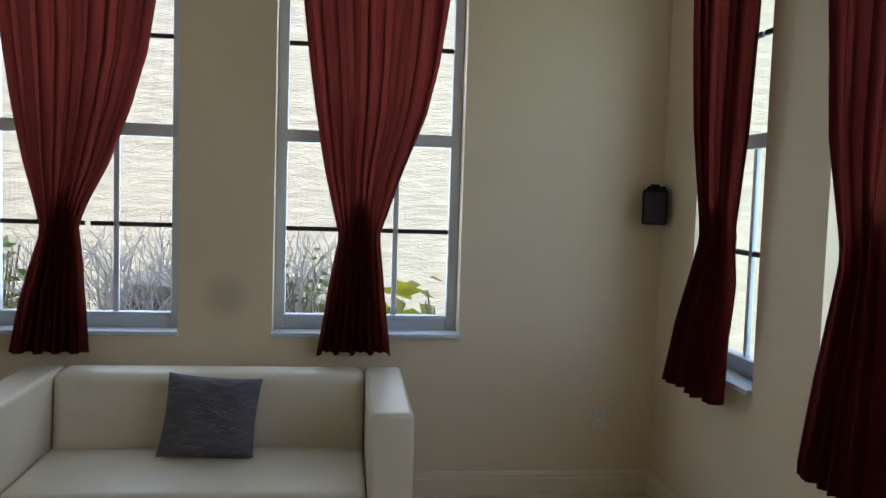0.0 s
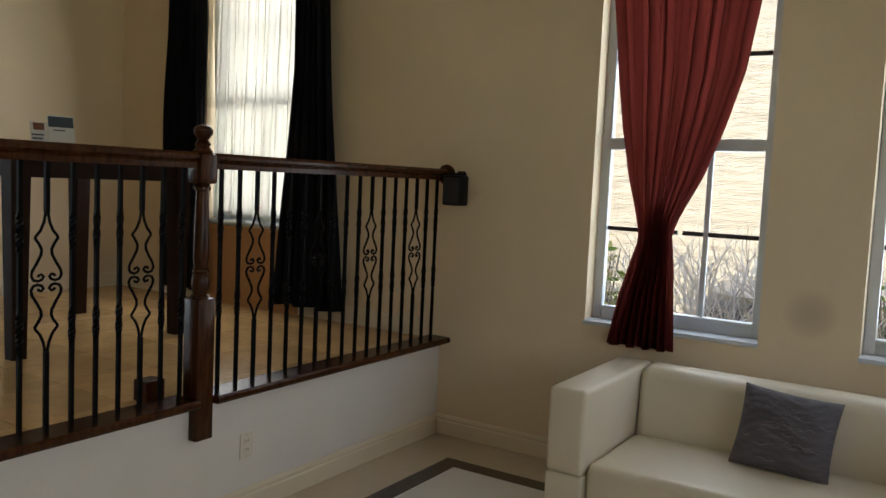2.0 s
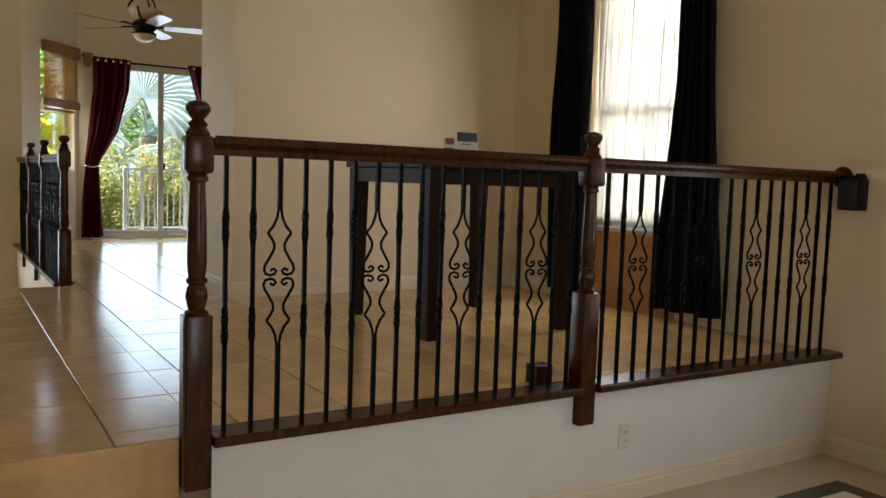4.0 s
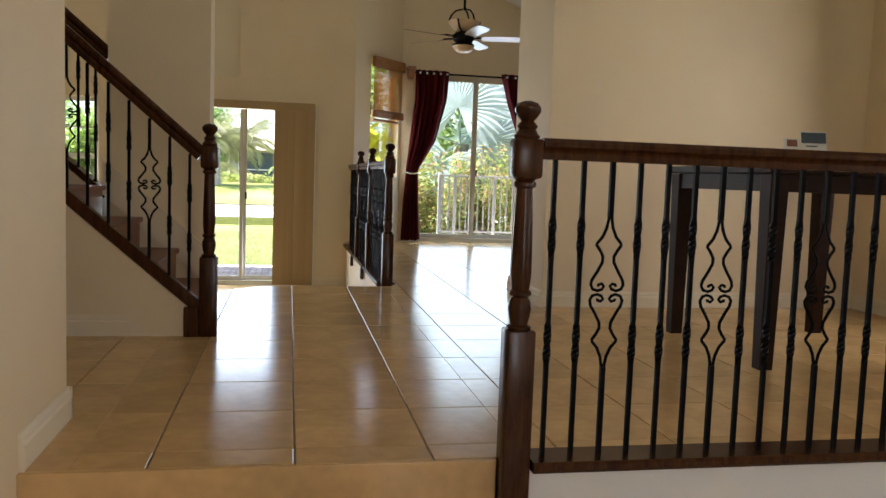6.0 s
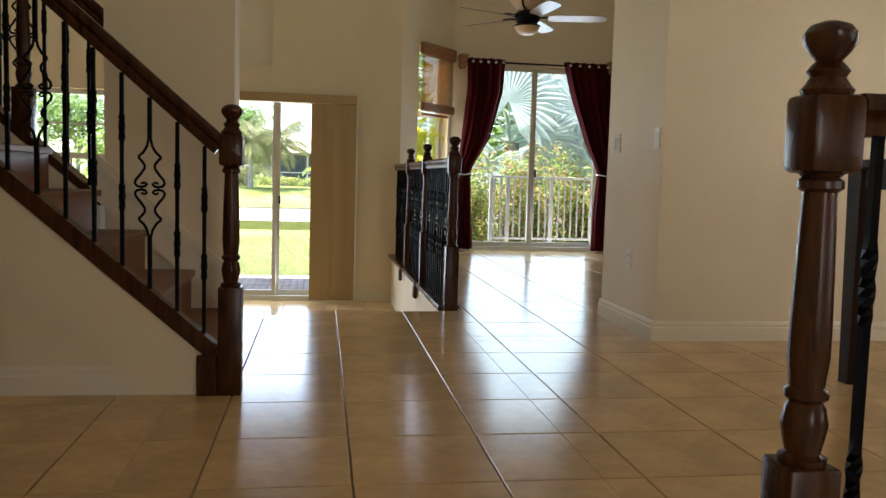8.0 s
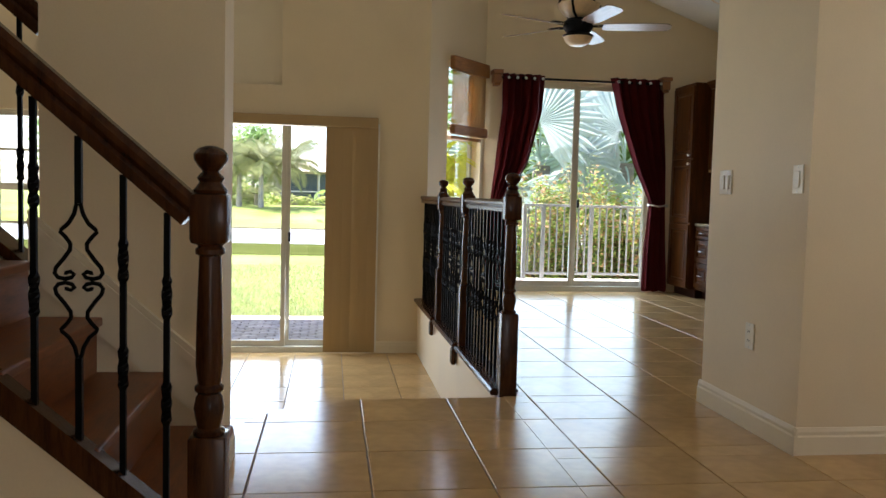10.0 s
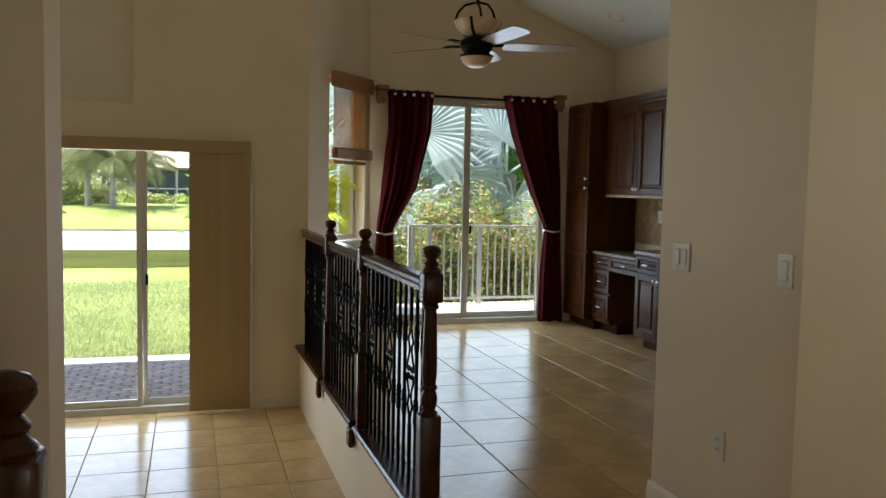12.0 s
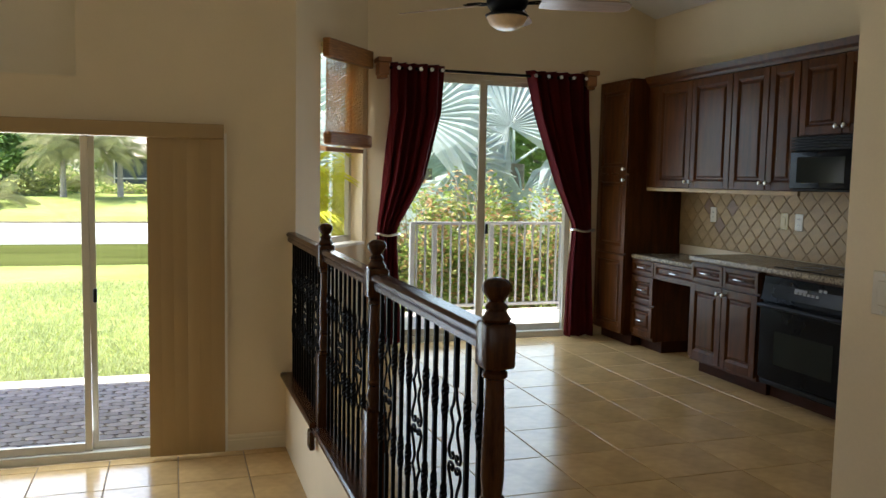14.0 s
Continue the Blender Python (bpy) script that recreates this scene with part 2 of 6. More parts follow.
M_DKGREEN = leafy("tree_leaf", (0.09, 0.17, 0.05), (0.21, 0.31, 0.10), 0.42)
M_REDLEAF = leafy("croton_leaf", (0.27, 0.11, 0.06), (0.50, 0.32, 0.18), 0.4)
M_YELLEAF = leafy("yellow_green_leaf", (0.34, 0.38, 0.10), (0.56, 0.55, 0.24), 0.42)
M_ROOFT = material("far_roof_tile", (0.50, 0.42, 0.35), 0.85, vary=0.12, scale=4, fine=20, bump=0.2)
M_SCREEN = material("dark_screen_mesh", (0.06, 0.075, 0.085), 0.7, vary=0.2)


# ---- mesh tools ----
def part(name, bm, mat, parent=None, label="", smooth=False, at=None):
    """Links a bmesh as one mesh object, under a thing or a part, or on its own."""
    for v in bm.verts:
        v.co *= U
    bmesh.ops.recalc_face_normals(bm, faces=bm.faces[:])
    me = bpy.data.meshes.new(name)
    bm.to_mesh(me)
    bm.free()
    me.materials.append(mat)
    if smooth:
        me.polygons.foreach_set("use_smooth", [True] * len(me.polygons))
        me.set_sharp_from_angle(angle=radians(38))
    ob = new(name, me)
    if parent is not None:
        ob.parent = parent
    if at is not None:
        ob.location = Vector(at) * U
    if label:
        ob["label"] = label
    return ob


def thing(name, x, y, z, label, category, rz=0.0, group="", kind=""):
    e = new(name)
    e.empty_display_size = 0.1
    e.matrix_basis = pose(x * U, y * U, z * U, 0, 0, rz)
    return tagged(e, label, category, group, kind)


def box(bm, x0, x1, y0, y1, z0, z1, b=0.0, seg=2):
    if b <= 0:
        v = [bm.verts.new((x, y, z)) for x in (x0, x1) for y in (y0, y1) for z in (z0, z1)]
        for f in ((0, 1, 3, 2), (4, 6, 7, 5), (0, 4, 5, 1), (2, 3, 7, 6), (0, 2, 6, 4), (1, 5, 7, 3)):
            bm.faces.new([v[i] for i in f])
        return v
    m = Matrix.LocRotScale(((x0 + x1) / 2, (y0 + y1) / 2, (z0 + z1) / 2), None, (abs(x1 - x0), abs(y1 - y0), abs(z1 - z0)))
    vs = bmesh.ops.create_cube(bm, size=1.0, matrix=m)["verts"]
    es = list({e for v in vs for e in v.link_edges})
    bmesh.ops.bevel(bm, geom=es, offset=b, segments=seg, profile=0.5, affect="EDGES")


def block(x0, x1, y0, y1, z0, z1, b=0.0, seg=2):
    bm = bmesh.new()
    box(bm, x0, x1, y0, y1, z0, z1, b, seg)
    return bm


def lathe(bm, prof, n=14, cx=0.0, cy=0.0):
    rings = []
    for r, z in prof:
        rings.append([bm.verts.new((cx + r * math.cos(2 * math.pi * k / n), cy + r * math.sin(2 * math.pi * k / n), z)) for k in range(n)])
    for a, c in zip(rings, rings[1:]):
        for k in range(n):
            bm.faces.new((a[k], a[(k + 1) % n], c[(k + 1) % n], c[k]))
    bm.faces.new(rings[0][::-1])
    bm.faces.new(rings[-1])


def tube(bm, pts, r, n=6, r_end=None, closed_ends=True):
    pts = [Vector(p) for p in pts]
    rings = []
    up = Vector((0, 0, 1))
    last = None
    for i, p in enumerate(pts):
        d = (pts[min(i + 1, len(pts) - 1)] - pts[max(i - 1, 0)]).normalized()
        if last is None:
            a = d.cross(up if abs(d.z) < 0.9 else Vector((1, 0, 0))).normalized()
        else:
            a = (last - d * last.dot(d)).normalized()
        last = a
        c = d.cross(a)
        rr = r if r_end is None else r + (r_end - r) * i / (len(pts) - 1)
        rings.append([bm.verts.new(p + rr * (a * math.cos(2 * math.pi * k / n) + c * math.sin(2 * math.pi * k / n))) for k in range(n)])
    for a, c in zip(rings, rings[1:]):
        for k in range(n):
            bm.faces.new((a[k], a[(k + 1) % n], c[(k + 1) % n], c[k]))
    if closed_ends:
        bm.faces.new(rings[0][::-1])
        bm.faces.new(rings[-1])


def sweep(bm, section, p0, p1, side, up):
    """A straight bar with the section (s, u) from p0 to p1."""
    p0, p1, side, up = Vector(p0), Vector(p1), Vector(side), Vector(up)
    ends = [[bm.verts.new(p + side * s + up * u) for s, u in section] for p in (p0, p1)]
    n = len(section)
    for k in range(n):
        bm.faces.new((ends[0][k], ends[0][(k + 1) % n], ends[1][(k + 1) % n], ends[1][k]))
    bm.faces.new(ends[0][::-1])
    bm.faces.new(ends[1])


def wall(name, axis, face, back, a0, a1, z0, z1, holes=(), mat=None, skew=None):
    """A wall from face to back (across axis), along the other axis from a0 to a1, with holes (b0, b1, c0, c1)."""
    us = sorted({a0, a1, *[h[0] for h in holes], *[h[1] for h in holes]})
    zs = sorted({z0, z1, *[h[2] for h in holes], *[h[3] for h in holes]})
    us, zs = [u for u in us if a0 <= u <= a1], [z for z in zs if z0 <= z <= z1]
    bm = bmesh.new()
    cache = {}

    def vert(d, u, z):
        key = (d, u, z)
        if key not in cache:
            p = (u, d, z) if axis == "y" else (d, u, z)
            if skew is not None:
                p = skew(d, u, z)
            cache[key] = bm.verts.new(p)
        return cache[key]

    def full(i, j):
        if not (0 <= i < len(us) - 1 and 0 <= j < len(zs) - 1):
            return False
        mu, mz = (us[i] + us[i + 1]) / 2, (zs[j] + zs[j + 1]) / 2
        return not any(h[0] < mu < h[1] and h[2] < mz < h[3] for h in holes)

    for i in range(len(us) - 1):
        for j in range(len(zs) - 1):
            if not full(i, j):
                continue
            u, w, z, y = us[i], us[i + 1], zs[j], zs[j + 1]
            for d in (face, back):
                bm.faces.new((vert(d, u, z), vert(d, w, z), vert(d, w, y), vert(d, u, y)))
            for ok, p, q in ((full(i - 1, j), (u, z), (u, y)), (full(i + 1, j), (w, z), (w, y)), (full(i, j - 1), (u, z), (w, z)), (full(i, j + 1), (u, y), (w, y))):
                if not ok:
                    bm.faces.new((vert(face, *p), vert(face, *q), vert(back, *q), vert(back, *p)))
    return tagged(part(name, bm, mat or M_WALL), kind="structure")


def clip(poly, region):
    """The part of a polygon inside a convex, counter-clockwise region."""
    out = list(poly)
    for (ax, ay), (bx, by) in zip(region, region[1:] + region[:1]):
        src, out = out, []
        for (px, py), (qx, qy) in zip(src, src[1:] + src[:1]):
            sp = (bx - ax) * (py - ay) - (by - ay) * (px - ax)
            sq = (bx - ax) * (qy - ay) - (by - ay) * (qx - ax)
            if sp >= -1e-9:
                out.append((px, py))
            if (sp > 1e-9) != (sq > 1e-9) and abs(sp - sq) > 1e-12:
                k = sp / (sp - sq)
                out.append((px + k * (qx - px), py + k * (qy - py)))
        if len(out) < 3:
            return []
    return out


def slab(name, region, z, thick, mat):
    bm = bmesh.new()
    top = [bm.verts.new((x, y, z)) for x, y in region]
    low = [bm.verts.new((x, y, z - thick)) for x, y in region]
    bm.faces.new(top)
    bm.faces.new(low[::-1])
    for k in range(len(region)):
        bm.faces.new((top[k], low[k], low[(k + 1) % len(region)], top[(k + 1) % len(region)]))
    return tagged(part(name, bm, mat), kind="structure")


TILE = 0.4215
tile_meshes = {}


def lay_tiles(floor, region, z, x0, y0, mat, name="tile", size=TILE, gap=0.006, thick=0.006):
    """Square tiles on a floor, cut along its edges; whole tiles share one mesh."""
    xs, ys = [p[0] for p in region], [p[1] for p in region]
    for i in range(math.floor((min(xs) - x0) / size), math.ceil((max(xs) - x0) / size)):
        for j in range(math.floor((min(ys) - y0) / size), math.ceil((max(ys) - y0) / size)):
            g = gap / 2
            cx, cy = x0 + (i + 0.5) * size, y0 + (j + 0.5) * size
            h = size / 2 - g
            sq = [(cx - h, cy - h), (cx + h, cy - h), (cx + h, cy + h), (cx - h, cy + h)]
            cut = clip(sq, region)
            if len(cut) < 3:
                continue
            area = abs(sum(a[0] * b[1] - b[0] * a[1] for a, b in zip(cut, cut[1:] + cut[:1]))) / 2
            if area < 0.002:
                continue
            whole = area > (2 * h) ** 2 * 0.9999
            key = (mat.name, round(size, 4))
            if whole and key in tile_meshes:
                ob = new(name, tile_meshes[key])
                ob.parent = floor
                ob.location = Vector((cx, cy, z)) * U
                continue
            bm = bmesh.new()
            e = 0.002
            ccx, ccy = sum(p[0] for p in cut) / len(cut), sum(p[1] for p in cut) / len(cut)
            low = [bm.verts.new((x - cx, y - cy, -0.002)) for x, y in cut]
            mid = [bm.verts.new((x - cx, y - cy, thick - e)) for x, y in cut]
            top = []
            for x, y in cut:
                d = Vector((ccx - x, ccy - y))
                d = d.normalized() * e * 1.4 if d.length > 1e-6 else d
                top.append(bm.verts.new((x + d.x - cx, y + d.y - cy, thick)))
            m = len(cut)
            bm.faces.new(top)
            for k in range(m):
                bm.faces.new((low[k], low[(k + 1) % m], mid[(k + 1) % m], mid[k]))
                bm.faces.new((mid[k], mid[(k + 1) % m], top[(k + 1) % m], top[k]))
            ob = part(name, bm, mat, floor, at=(cx, cy, z))
            if whole:
                tile_meshes[key] = ob.data


# ---- setting: floors, walls, ceilings ----
LIV, FAM, TOP = -0.555, -0.505, 3.6
WTOP = 2.06
wall_north = wall("wall_north", "y", 3.80, 3.97, -6.42, 0.66, -0.75, TOP,
                  ((-2.52, -1.65, 0.235, WTOP), (-1.22, -0.335, 0.235, WTOP), (-5.47, -4.42, 0.58, 2.42)))
# the last opening is added out of view, only to let light in
wall_east = wall("wall_east", "x", 0.66, 0.815, -1.23, 3.97, -0.75, TOP, ((2.83, 3.41, 0.20, WTOP), (1.80, 2.41, 0.20, WTOP), (0.36, 1.02, 0.20, WTOP)))
wall_south = wall("wall_south", "y", -1.08, -1.23, -3.97, 0.66, -0.75, TOP)
wall_foyer = wall("wall_foyer", "y", -4.30, -4.45, -6.4, -3.82, -0.75, TOP)
wall_foyer_side = wall("wall_foyer_east", "x", -3.97, -3.82, -4.30, -1.23, -0.75, TOP)
wall_block = wall("wall_dining_back", "x", -6.42, -7.26, 1.385, 3.97, -0.05, TOP)
wall_kitchen = wall("wall_kitchen_north", "y", 3.70, 3.97, -11.9, -7.26, -0.05, 4.4)
KS = (1.28, 2.95, 0.0, 2.24)
wall_slider = wall("wall_kitchen_slider", "x", -11.90, -12.05, 1.10, 3.97, -0.75, 4.6, (KS,))
DA, DB = Vector((-11.10, 0.42)), Vector((-11.90, 1.10))
DL = (DB - DA).length
DT = (DB - DA) / DL
DN = Vector((DT.y, -DT.x))  # into the room
if DN.x < 0:
    DN = -DN


def diagonal(d, u, z):
    p = DA + DT * u + DN * d
    return (p.x, p.y, z)


DW = (0.33, 0.98, 0.86, 2.32)
wall_diag = wall("wall_kitchen_corner", "y", 0.0, -0.16, 0.0, DL, -0.75, 4.6, (DW,), skew=diagonal)
FS = (-1.80, -0.07, FAM, 1.68)
NI = (-2.0, -0.935, 1.963, 3.3)
FW = (-3.45, -2.50, 0.30, 1.66)
wall_family = wall("wall_family", "x", -11.07, -11.26, -5.2, 0.42, -0.75, 4.8, (FS, NI, FW))
# niche back takes a paler paint than the wall, for the light falling in it
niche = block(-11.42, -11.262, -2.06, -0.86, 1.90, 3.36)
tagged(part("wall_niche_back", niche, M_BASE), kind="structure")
wall_far_south = wall("wall_family_south", "y", -5.20, -5.35, -11.07, -6.55, -0.75, 4.8)
wall_stair = wall("wall_stair", "x", -6.28, -6.52, -1.42, -0.83, -0.75, TOP)
wall_beam = wall("wall_upper_hall", "x", -7.26, -7.11, -5.2, 1.385, 3.45, 4.8)
wall_hall_end = wall("wall_stair_back", "x", -6.40, -6.55, -5.2, -2.9, -0.75, TOP)

for nm, reg in (("ceiling", [(-7.2, -4.45), (0.8, -4.45), (0.8, 3.97), (-7.2, 3.97)]),):
    slab(nm, reg, TOP + 0.15, 0.149, M_CEIL)
bm = bmesh.new()
ridge = -0.6
zc = [2.81 - 0.366 * 0.30, 2.81 + 0.366 * (3.7 - ridge), 2.81 + 0.366 * (3.7 - ridge) - 0.3 * (5.4 + ridge)]
pts = [(4.0, zc[0]), (ridge, zc[1]), (-5.4, zc[2])]
prof = [(y, z) for y, z in pts] + [(y, z + 0.15) for y, z in reversed(pts)]
ends = [[bm.verts.new((x, y, z)) for y, z in prof] for x in (-12.1, -7.0)]
for k in range(6):
    bm.faces.new((ends[0][k], ends[0][(k + 1) % 6], ends[1][(k + 1) % 6], ends[1][k]))
for e in ends:
    bm.faces.new((e[0], e[1], e[4], e[5]))
    bm.faces.new((e[1], e[2], e[3], e[4]))
tagged(part("ceiling_vaulted", bm, M_CEIL), kind="structure")
# unseen eaves; the west one is sized to keep the pavers in shade
for nm, b in (("eave_west", (-13.35, -11.27, -5.4, 0.3, 2.9, 3.05)), ("eave_kitchen", (-12.6, -12.06, 0.3, 4.3, 2.85, 3.0))):
    tagged(part(nm, block(*b), M_TRIM), kind="structure")

hall_main = [(-7.37, 0.40), (-7.35, -0.36), (-7.32, -0.48), (-7.26, -0.60), (-7.14, -0.73), (-6.99, -0.82), (-6.80, -0.875), (-6.50, -0.94), (-6.30, -0.95), (-3.46, -0.95), (-3.46, 0.40)]
hall_foyer = [(-5.42, -4.3), (-3.46, -4.3), (-3.46, -0.95), (-5.42, -0.95)]
dining = [(-6.42, 0.40), (-3.52, 0.40), (-3.52, 3.80), (-6.42, 3.80)]
kitchen_a = [(-11.9, 1.10), (-11.12, 0.40), (-7.26, 0.40), (-7.26, 3.70), (-11.9, 3.70)]
hall_end_r = [(-7.26, 0.40), (-6.42, 0.40), (-6.42, 1.385), (-7.26, 1.385)]
family = [(-11.07, -5.2), (-6.53, -5.2), (-6.53, 0.40), (-11.07, 0.40)]
floor_hall = slab("floor_hall", hall_main, -0.002, 0.75, M_GROUT)
floor_foyer = slab("floor_foyer", hall_foyer, -0.002, 0.4, M_GROUT)
floor_dining = slab("floor_dining", dining, -0.002, 0.3, M_GROUT)
floor_passage = slab("floor_passage", hall_end_r, -0.002, 0.3, M_GROUT)
floor_kitchen = slab("floor_kitchen", kitchen_a, -0.002, 0.3, M_GROUT)
floor_family = slab("floor_family", family, FAM - 0.002, 0.2, M_GROUT)
floor_living = slab("floor_living", [(-3.55, -1.2), (0.75, -1.2), (0.75, 3.9), (-3.55, 3.9)], LIV, 0.2, M_LTILE)

# half walls under the railings
wall("wall_half_dining", "x", -3.42, -3.56, 0.40, 3.80, -0.75, -0.014, mat=M_TRIM)
wall("wall_half_kitchen", "y", 0.369, 0.494, -11.07, -7.44, -0.75, -0.012, skew=lambda d, u, z: (u, d + 0.004 * (u + 7.432), z))

# inlaid border of the living floor
bx0, bx1, by0, by1, bw = -3.11, 0.33, -0.75, 3.45, 0.10
border = part("floor_border", bmesh.new(), M_BORDER)
tagged(border, kind="structure")
bm = bmesh.new()
box(bm, bx0 + bw, bx1 - bw, by0 + bw, by1 - bw, LIV - 0.01, LIV + 0.003)
tagged(part("floor_field", bm, M_LFIELD), kind="structure")
for b in ((bx0, bx1, by1 - bw, by1), (bx0, bx1, by0, by0 + bw), (bx0, bx0 + bw, by0 + bw, by1 - bw), (bx1 - bw, bx1, by0 + bw, by1 - bw)):
    part("border_strip", block(*b, LIV - 0.01, LIV + 0.005), M_BORDER, border)

# steps from the living room up to the hall, and down to the family room
for k, x in enumerate((-3.46, -3.17, -2.88)):
    top = -0.185 * k
    if k:
        bm = block(x - 0.29, x, -1.08, 0.30, LIV, top - 0.002, 0.004)
        tagged(part("stair_step", bm, M_TILE), kind="structure")
bm = block(-3.459, -3.44, -1.08, 0.30, -0.25, 0.004, 0.003)
tagged(part("stair_riser", bm, M_TILE), kind="structure")
bm = block(-7.66, -7.372, -0.5, 0.36, FAM, -0.26, 0.004)
tagged(part("step_family", bm, M_TILE), kind="structure")


# ---- baseboards ----
def baseboard(x0, y0, x1, y1, z, out, h=0.115):
    """A moulded board along a wall from one point to another; out: the way it faces."""
    s = [(0, 0), (0.016, 0), (0.016, h * 0.68), (0.011, h * 0.74), (0.012, h * 0.86), (0.006, h), (0, h)]
    bm = bmesh.new()
    sweep(bm, s, (x0, y0, z), (x1, y1, z), (out[0], out[1], 0), (0, 0, 1))
    return tagged(part("baseboard", bm, M_BASE), kind="structure")


baseboard(-3.42, 3.80, 0.66, 3.80, LIV, (0, -1))
baseboard(0.66, -1.08, 0.66, 3.78, LIV, (-1, 0))
baseboard(-3.42, 0.40, -3.42, 3.78, LIV, (1, 0))
baseboard(-2.85, -1.08, 0.63, -1.08, LIV, (0, 1))
baseboard(-3.985, -1.08, -3.46, -1.08, 0, (0, 1))
baseboard(-3.97, -4.3, -3.97, -1.064, 0, (-1, 0))
baseboard(-6.42, 1.37, -6.42, 3.78, 0, (1, 0))
baseboard(-6.40, 3.80, -3.52, 3.80, 0, (0, -1))
baseboard(-7.275, 1.385, -6.404, 1.385, 0, (0, -1))
baseboard(-7.26, 1.4, -7.26, 3.7, 0, (-1, 0))
baseboard(-11.07, -0.06, -11.07, 0.37, FAM, (1, 0))
baseboard(-11.07, -5.2, -11.07, -1.82, FAM, (1, 0))
baseboard(-5.42, -3.4, -5.42, -1.03, 0, (1, 0))
baseboard(-6.26, -0.83, -6.54, -0.83, 0, (0, 1))


# ---- windows and sliding doors ----
def sash_window(name, axis, face, u0, u1, z0, z1, out, dark_bars=True, mat=M_FRAME, depth=0.10, meet=None, rows=2):
    """A double-hung window set back in its opening, with muntins, sill and panes. out: +1 or -1 along the axis."""
    w = tagged(new(name), kind="structure")
    d0, d1 = face + out * depth, face + out * (depth + 0.045)

    def bar(nm, a, b, c, d, e0=d0, e1=d1, m=mat, bev=0.004, par=w):
        lo, hi = min(e0, e1), max(e0, e1)
        bb = (a, b, lo, hi, c, d) if axis == "y" else (lo, hi, a, b, c, d)
        return part(nm, block(*bb, bev), m, par)

    f = 0.05
    meet = (z0 + z1) / 2 if meet is None else meet
    bar("window_frame", u0, u0 + f, z0, z1)
    bar("window_frame", u1 - f, u1, z0, z1)
    bar("window_frame", u0 + f, u1 - f, z1 - f, z1)
    bar("window_frame", u0 + f, u1 - f, z0, z0 + 0.075)
    bar("meeting_rail", u0 + f, u1 - f, meet - 0.03, meet + 0.03, d0 - out * 0.006, d1)
    mid = (u0 + u1) / 2
    bar("lock_rail", u0 + f, u1 - f, z0 + 0.055, z0 + 0.075, d0 - out * 0.012, d0 - out * 0.002)
    for mu in ((u0 + (u1 - u0) * 0.35, u0 + (u1 - u0) * 0.65) if dark_bars and 0.7 < u1 - u0 < 1.0 else (mid,)):
        bar("muntin", mu - 0.013, mu + 0.013, z0 + 0.075, meet - 0.03, d0 + out * 0.012, d0 + out * 0.034)
    lo = (z0 + 0.075 + meet - 0.03) / 2
    hi = (meet + 0.03 + z1 - f) / 2
    for z, m in ((lo, M_BRONZE if dark_bars else mat), (hi, M_BRONZE if dark_bars else mat)):
        for a, b in ((u0 + f, mid - 0.013), (mid + 0.013, u1 - f)):
            bar("muntin", a, b, z - 0.011, z + 0.011, d0 + out * 0.014, d0 + out * 0.032, m, 0.003)
    g = d0 + out * 0.022
    for a, b in ((z0 + 0.05, meet), (meet, z1 - 0.02)):
        p = bar("pane", u0 + 0.02, u1 - 0.02, a, b, g, g + out * 0.004, M_GLASS, 0)
        p.visible_shadow = False
    s0, s1 = face - out * 0.025, d0
    bar("window_sill", u0 - 0.004, u1 + 0.004, z0 - 0.018, z0 + 0.004, s0, s1, M_TRIM if mat is M_FRAMEK else mat, 0.004)
    return w


sash_window("window_1", "y", 3.80, -2.52, -1.65, 0.235, WTOP, 1, meet=1.165)
sash_window("window_2", "y", 3.80, -1.22, -0.335, 0.235, WTOP, 1, meet=1.165)
sash_window("window_3", "x", 0.66, 2.83, 3.41, 0.20, WTOP, 1, meet=1.165)
sash_window("window_4", "x", 0.66, 1.80, 2.41, 0.20, WTOP, 1, meet=1.165)
# unseen window, added for the extra lamp behind it
sash_window("window_added", "x", 0.66, 0.36, 1.02, 0.20, WTOP, 1, meet=1.165)
sash_window("window_5", "y", 3.80, -5.47, -4.42, 0.58, 2.42, 1, meet=1.42)
sash_window("window_6", "x", -11.07, -3.45, -2.50, 0.30, 1.66, -1, mat=M_FRAMEK, dark_bars=False)


